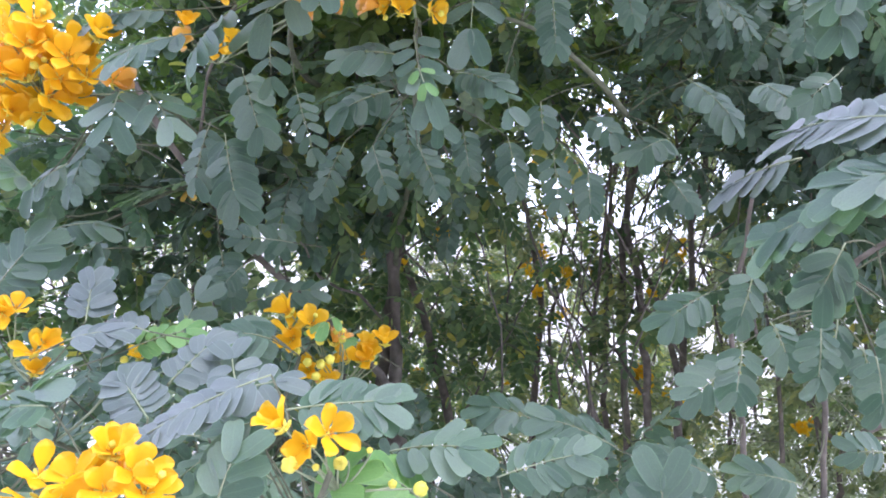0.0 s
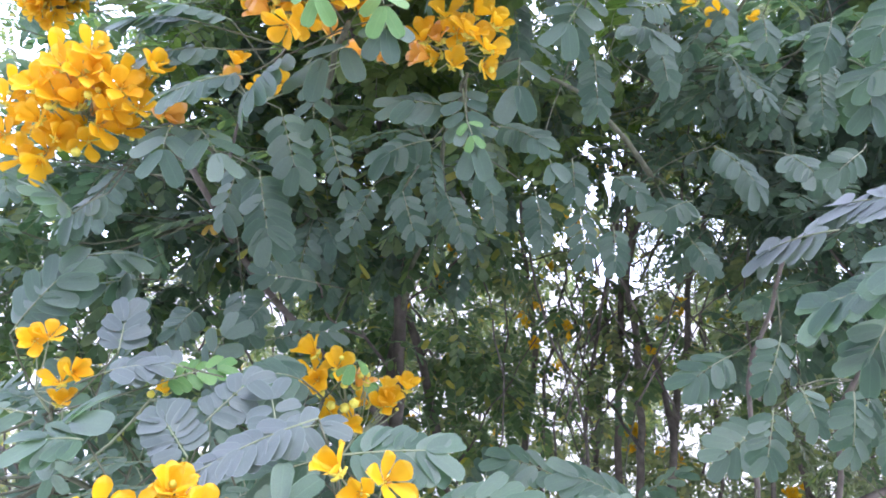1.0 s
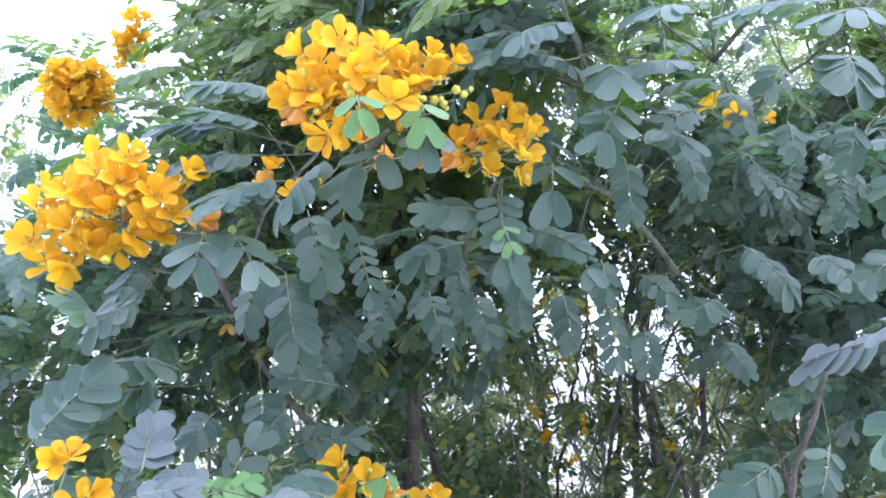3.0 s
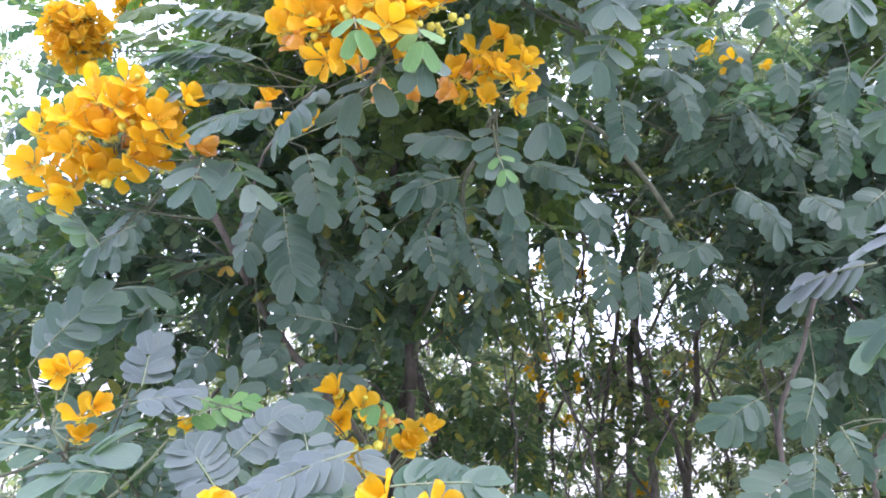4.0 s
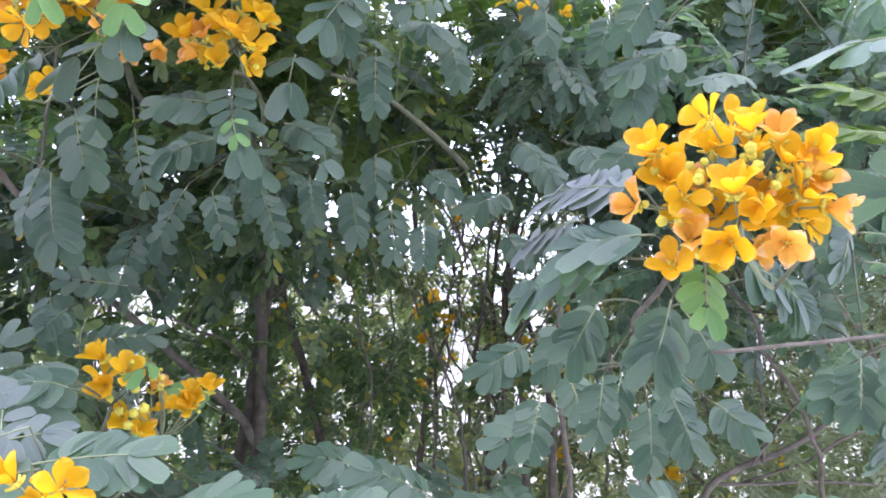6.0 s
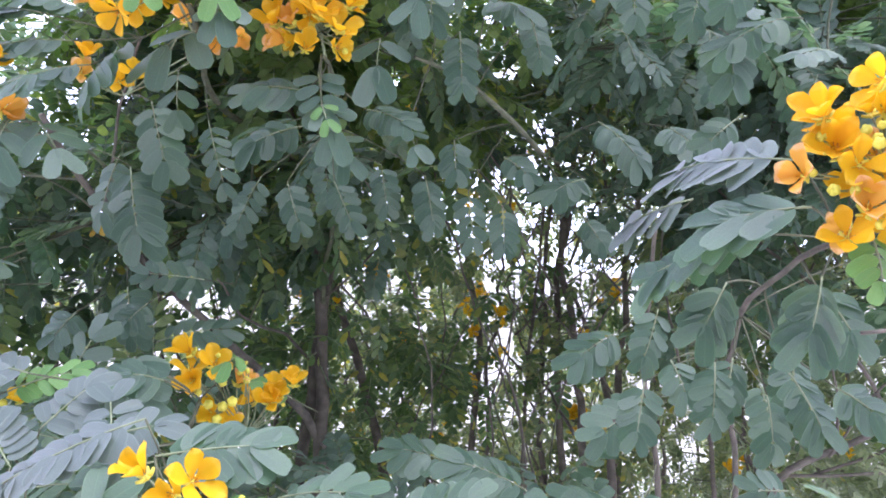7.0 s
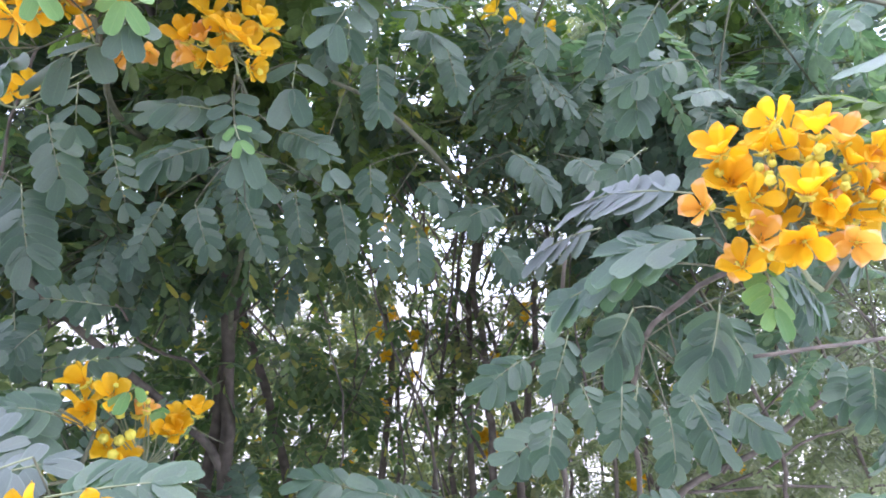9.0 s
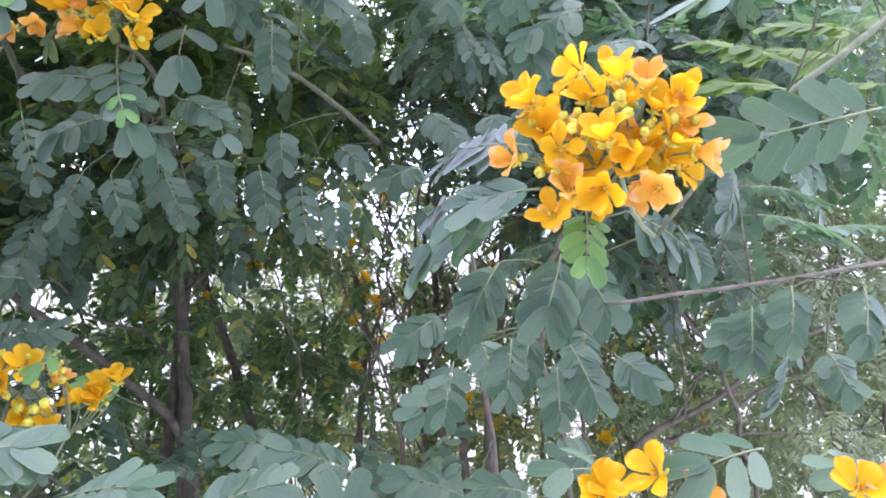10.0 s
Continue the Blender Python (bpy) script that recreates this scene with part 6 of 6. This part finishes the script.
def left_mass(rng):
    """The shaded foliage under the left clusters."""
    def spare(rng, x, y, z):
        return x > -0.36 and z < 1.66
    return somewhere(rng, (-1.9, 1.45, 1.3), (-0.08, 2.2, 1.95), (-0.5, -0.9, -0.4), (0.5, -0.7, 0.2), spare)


def right_mass(rng):
    """The leaves beyond the hanging cluster."""
    return somewhere(rng, (0.75, 1.4, 1.55), (1.4, 2.2, 2.15), (-0.6, -0.9, -0.5), (0.4, -0.6, 0.2))


def right_front(rng):
    """The outer leaves above and beyond the hanging cluster."""
    return somewhere(rng, (0.45, 1.3, 1.85), (1.5, 2.0, 2.45), (-0.7, -0.9, -0.4), (0.5, -0.6, 0.3))


def back_top(rng):
    """The tops of the shrubs behind, against the sky."""
    return somewhere(rng, (-1.6, 3.9, 2.6), (4.2, 5.2, 5.2), (-0.8, -0.8, -0.2), (0.8, -0.5, 0.6))


def right_fine(rng):
    """Smaller outer leaves between the large ones, high on the right."""
    return somewhere(rng, (0.4, 1.5, 1.85), (1.8, 2.3, 2.8), (-0.7, -0.9, -0.4), (0.6, -0.5, 0.4))


def left_edge(rng):
    """The crown's flank, where it stands against the sky."""
    return somewhere(rng, (-1.5, 1.6, 1.85), (-0.5, 2.8, 3.0), (-0.8, -0.9, -0.3), (0.5, -0.5, 0.4))


def right_upper(rng):
    """Smaller leaves on the thin stems beyond, high on the right."""
    def spare(rng, x, y, z):
        return x < 1.2 and z < 2.15 and rng.random() < 0.6
    return somewhere(rng, (0.15, 2.0, 1.75), (1.8, 2.8, 2.75), (-0.7, -0.9, -0.3), (0.7, -0.5, 0.5), spare)


def window_mass(rng):
    """Leaves on the thin stems, through which the light shows."""
    return somewhere(rng, (-0.7, 2.4, 0.8), (1.5, 3.8, 2.0), (-0.8, -0.9, -0.4), (0.8, -0.4, 0.6))


def low_mass(rng):
    """The growth below the view's middle."""
    return somewhere(rng, (-1.2, 1.2, 0.7), (0.7, 2.1, 1.2), (-0.5, -0.8, 0.1), (0.5, -0.6, 0.8))


def back_mass(rng):
    def spare(rng, x, y, z):
        return (x < 0.0 and z < 2.3 and rng.random() < 0.3) or (z > 2.4 and rng.random() < 0.5) or (x > 0.1 and z > 1.8 and rng.random() < 0.3) or (0.35 < x and 1.2 < z < 2.4 and rng.random() < 0.6)
    return somewhere(rng, (-3.0, 2.7, 0.3), (1.9, 4.8, 4.0), (-0.8, -0.7, -0.3), (0.8, -0.5, 0.7), spare)


def hedge_mass(rng):
    return somewhere(rng, (-5.0, 5.2, 0.1), (5.5, 6.6, 2.8), (-0.8, -0.7, -0.3), (0.8, -0.5, 0.7))


def side_mass(rng):
    def spare(rng, x, y, z):
        return x < 1.6 and z < 2.1 and rng.random() < 0.75
    return somewhere(rng, (0.9, 2.0, 0.4), (3.6, 4.2, 3.3), (-0.9, -0.6, -0.3), (0.3, -0.4, 0.5), spare)


rng = random.Random(11)
for k in range(32):
    x, y = rng.uniform(-2.4, 2.2), rng.uniform(2.6, 4.4)
    lean, thick = rng.uniform(-0.8, 0.8), rng.uniform(0.005, 0.013)
    top = 2.0 if open_sky(x + lean * 1.5, y - 0.2, 3.2) or open_sky(x, y, 3.2) else 3.2
    branch(far_shrub, [(x, y, 0), (x + lean * 0.3, y, 0.3 * top), (x + lean + rng.uniform(-0.12, 0.12), y - 0.1, 0.62 * top), (x + lean * 1.5, y - 0.2, top)], thick, 0.3 * thick, wobble=0.05)
for k in range(30):
    x, y = rng.uniform(-4.8, 5.2), rng.uniform(5.4, 6.4)
    branch(hedge, [(x, y, 0), (x + 0.1, y, 0.9), (x, y - 0.1, 1.9), (x - 0.1, y - 0.2, 2.6)], 0.015, 0.005, wobble=0.04)
for k in range(12):
    x, y = rng.uniform(1.5, 3.6), rng.uniform(2.2, 3.8)
    branch(side_shrub, [(x, y, 0), (x - 0.1, y - 0.1, 0.8), (x - 0.4, y - 0.3, 1.5), (x - 0.8, y - 0.4, 1.9)], 0.012, 0.003, wobble=0.03)

for k in range(80):
    x, y, z = rng.uniform(-1.4, 2.0), rng.uniform(2.2, 4.2), rng.uniform(0.5, 2.0)
    a, b = rng.uniform(-0.5, 0.5), rng.uniform(0.5, 1.0)
    branch(far_shrub, [(x, y, z), (x + a * 0.4, y, z + b * 0.45), (x + a, y - 0.1, z + b)], rng.uniform(0.003, 0.006), 0.0015, wobble=0.03, sides=5)

for k in range(60):
    x, y, z = rng.uniform(0.2, 1.8), rng.uniform(1.85, 2.7), rng.uniform(1.2, 2.3)
    a, b = rng.uniform(-0.6, 0.6), rng.uniform(0.3, 0.7)
    branch(far_shrub, [(x, y, z), (x + a * 0.4, y, z + b * 0.5), (x + a, y - 0.1, z + b)], rng.uniform(0.0025, 0.005), 0.0015, wobble=0.03, sides=5)

MATURE = [LEAF, RACHIS]
fill(front_shrub, rng, 110, upper_crown, 140, FILL, FILL_LEAF, MATURE, "foliage", "blue-green pinnate leaves of the upper crown")
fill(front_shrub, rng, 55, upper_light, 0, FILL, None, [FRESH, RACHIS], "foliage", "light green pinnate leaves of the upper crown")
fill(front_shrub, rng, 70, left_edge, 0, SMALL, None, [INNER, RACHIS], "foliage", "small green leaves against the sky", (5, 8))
fill(front_shrub, rng, 60, right_fine, 0, SMALL, None, MATURE, "foliage", "small blue-green outer leaves", (4, 7), 1.1)
fill(front_shrub, rng, 18, crown_top, 0, DISTANT, None, MATURE, "foliage", "leaves added high up to shade the inside", (5, 8), 1.1)
fill(front_shrub, rng, 34, overhang, 0, DISTANT, None, MATURE, "foliage", "unseen leaves added overhead to shade the left side", (5, 8), 1.05)
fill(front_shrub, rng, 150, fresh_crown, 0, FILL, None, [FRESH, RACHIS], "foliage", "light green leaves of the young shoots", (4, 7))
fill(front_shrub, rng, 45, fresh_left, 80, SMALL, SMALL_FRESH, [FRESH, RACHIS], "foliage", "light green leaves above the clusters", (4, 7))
fill(front_shrub, rng, 40, low_front, 100, SMALL, SMALL_LEAF, MATURE, "foliage", "pale low leaves in front", (3, 5))
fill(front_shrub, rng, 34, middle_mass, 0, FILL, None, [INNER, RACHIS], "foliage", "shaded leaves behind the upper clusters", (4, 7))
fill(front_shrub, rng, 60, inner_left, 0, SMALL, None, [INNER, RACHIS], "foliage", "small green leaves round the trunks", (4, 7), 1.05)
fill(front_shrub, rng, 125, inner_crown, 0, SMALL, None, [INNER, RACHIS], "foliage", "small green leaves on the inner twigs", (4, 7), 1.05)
fill(front_shrub, rng, 74, left_mass, 0, SMALL, None, [INNER, RACHIS], "foliage", "small leaves in the crown's inside, shade put into their green", (5, 8), 1.15)
fill(front_shrub, rng, 40, left_mass, 60, FILL, FILL_LEAF, MATURE, "foliage", "shaded pinnate leaves in the crown's inside")
fill(front_shrub, rng, 26, right_mass, 40, FILL, FILL_LEAF, MATURE, "foliage", "shaded pinnate leaves beyond the hanging cluster")
fill(front_shrub, rng, 38, right_front, 40, FILL, FILL_LEAF, MATURE, "foliage", "outer pinnate leaves above the hanging cluster", (4, 7))
fill(front_shrub, rng, 60, low_mass, 0, FILL, FILL_LEAF, MATURE, "foliage", "low pinnate leaves in the shade")
fill(far_shrub, rng, 700, back_mass, 0, DISTANT, None, [DEEP, RACHIS], "foliage", "deep green leaves with bright gaps between them", (5, 8), 0.72)
fill(far_shrub, rng, 380, back_top, 0, DISTANT, None, [DEEP, RACHIS], "foliage", "high leaves against the sky", (5, 8), 1.1)
fill(hedge, rng, 220, hedge_mass, 0, DISTANT, None, [DEEP, RACHIS], "foliage", "deep green hedge leaves", (5, 8), 1.3)
fill(far_shrub, rng, 60, right_upper, 100, SMALL, SMALL_DEEP, [DEEP, RACHIS], "foliage", "small olive-green leaves on thin stems", (4, 7))
fill(far_shrub, rng, 185, window_mass, 0, SMALL, None, [DEEP, RACHIS], "foliage", "small olive-green leaves in the gap", (4, 7), 0.9)
fill(side_shrub, rng, 1200, side_mass, 0, FINE, None, [FEATHER, RACHIS], "foliage", "fine feathery grey-green leaves", (4, 7), 1.2)
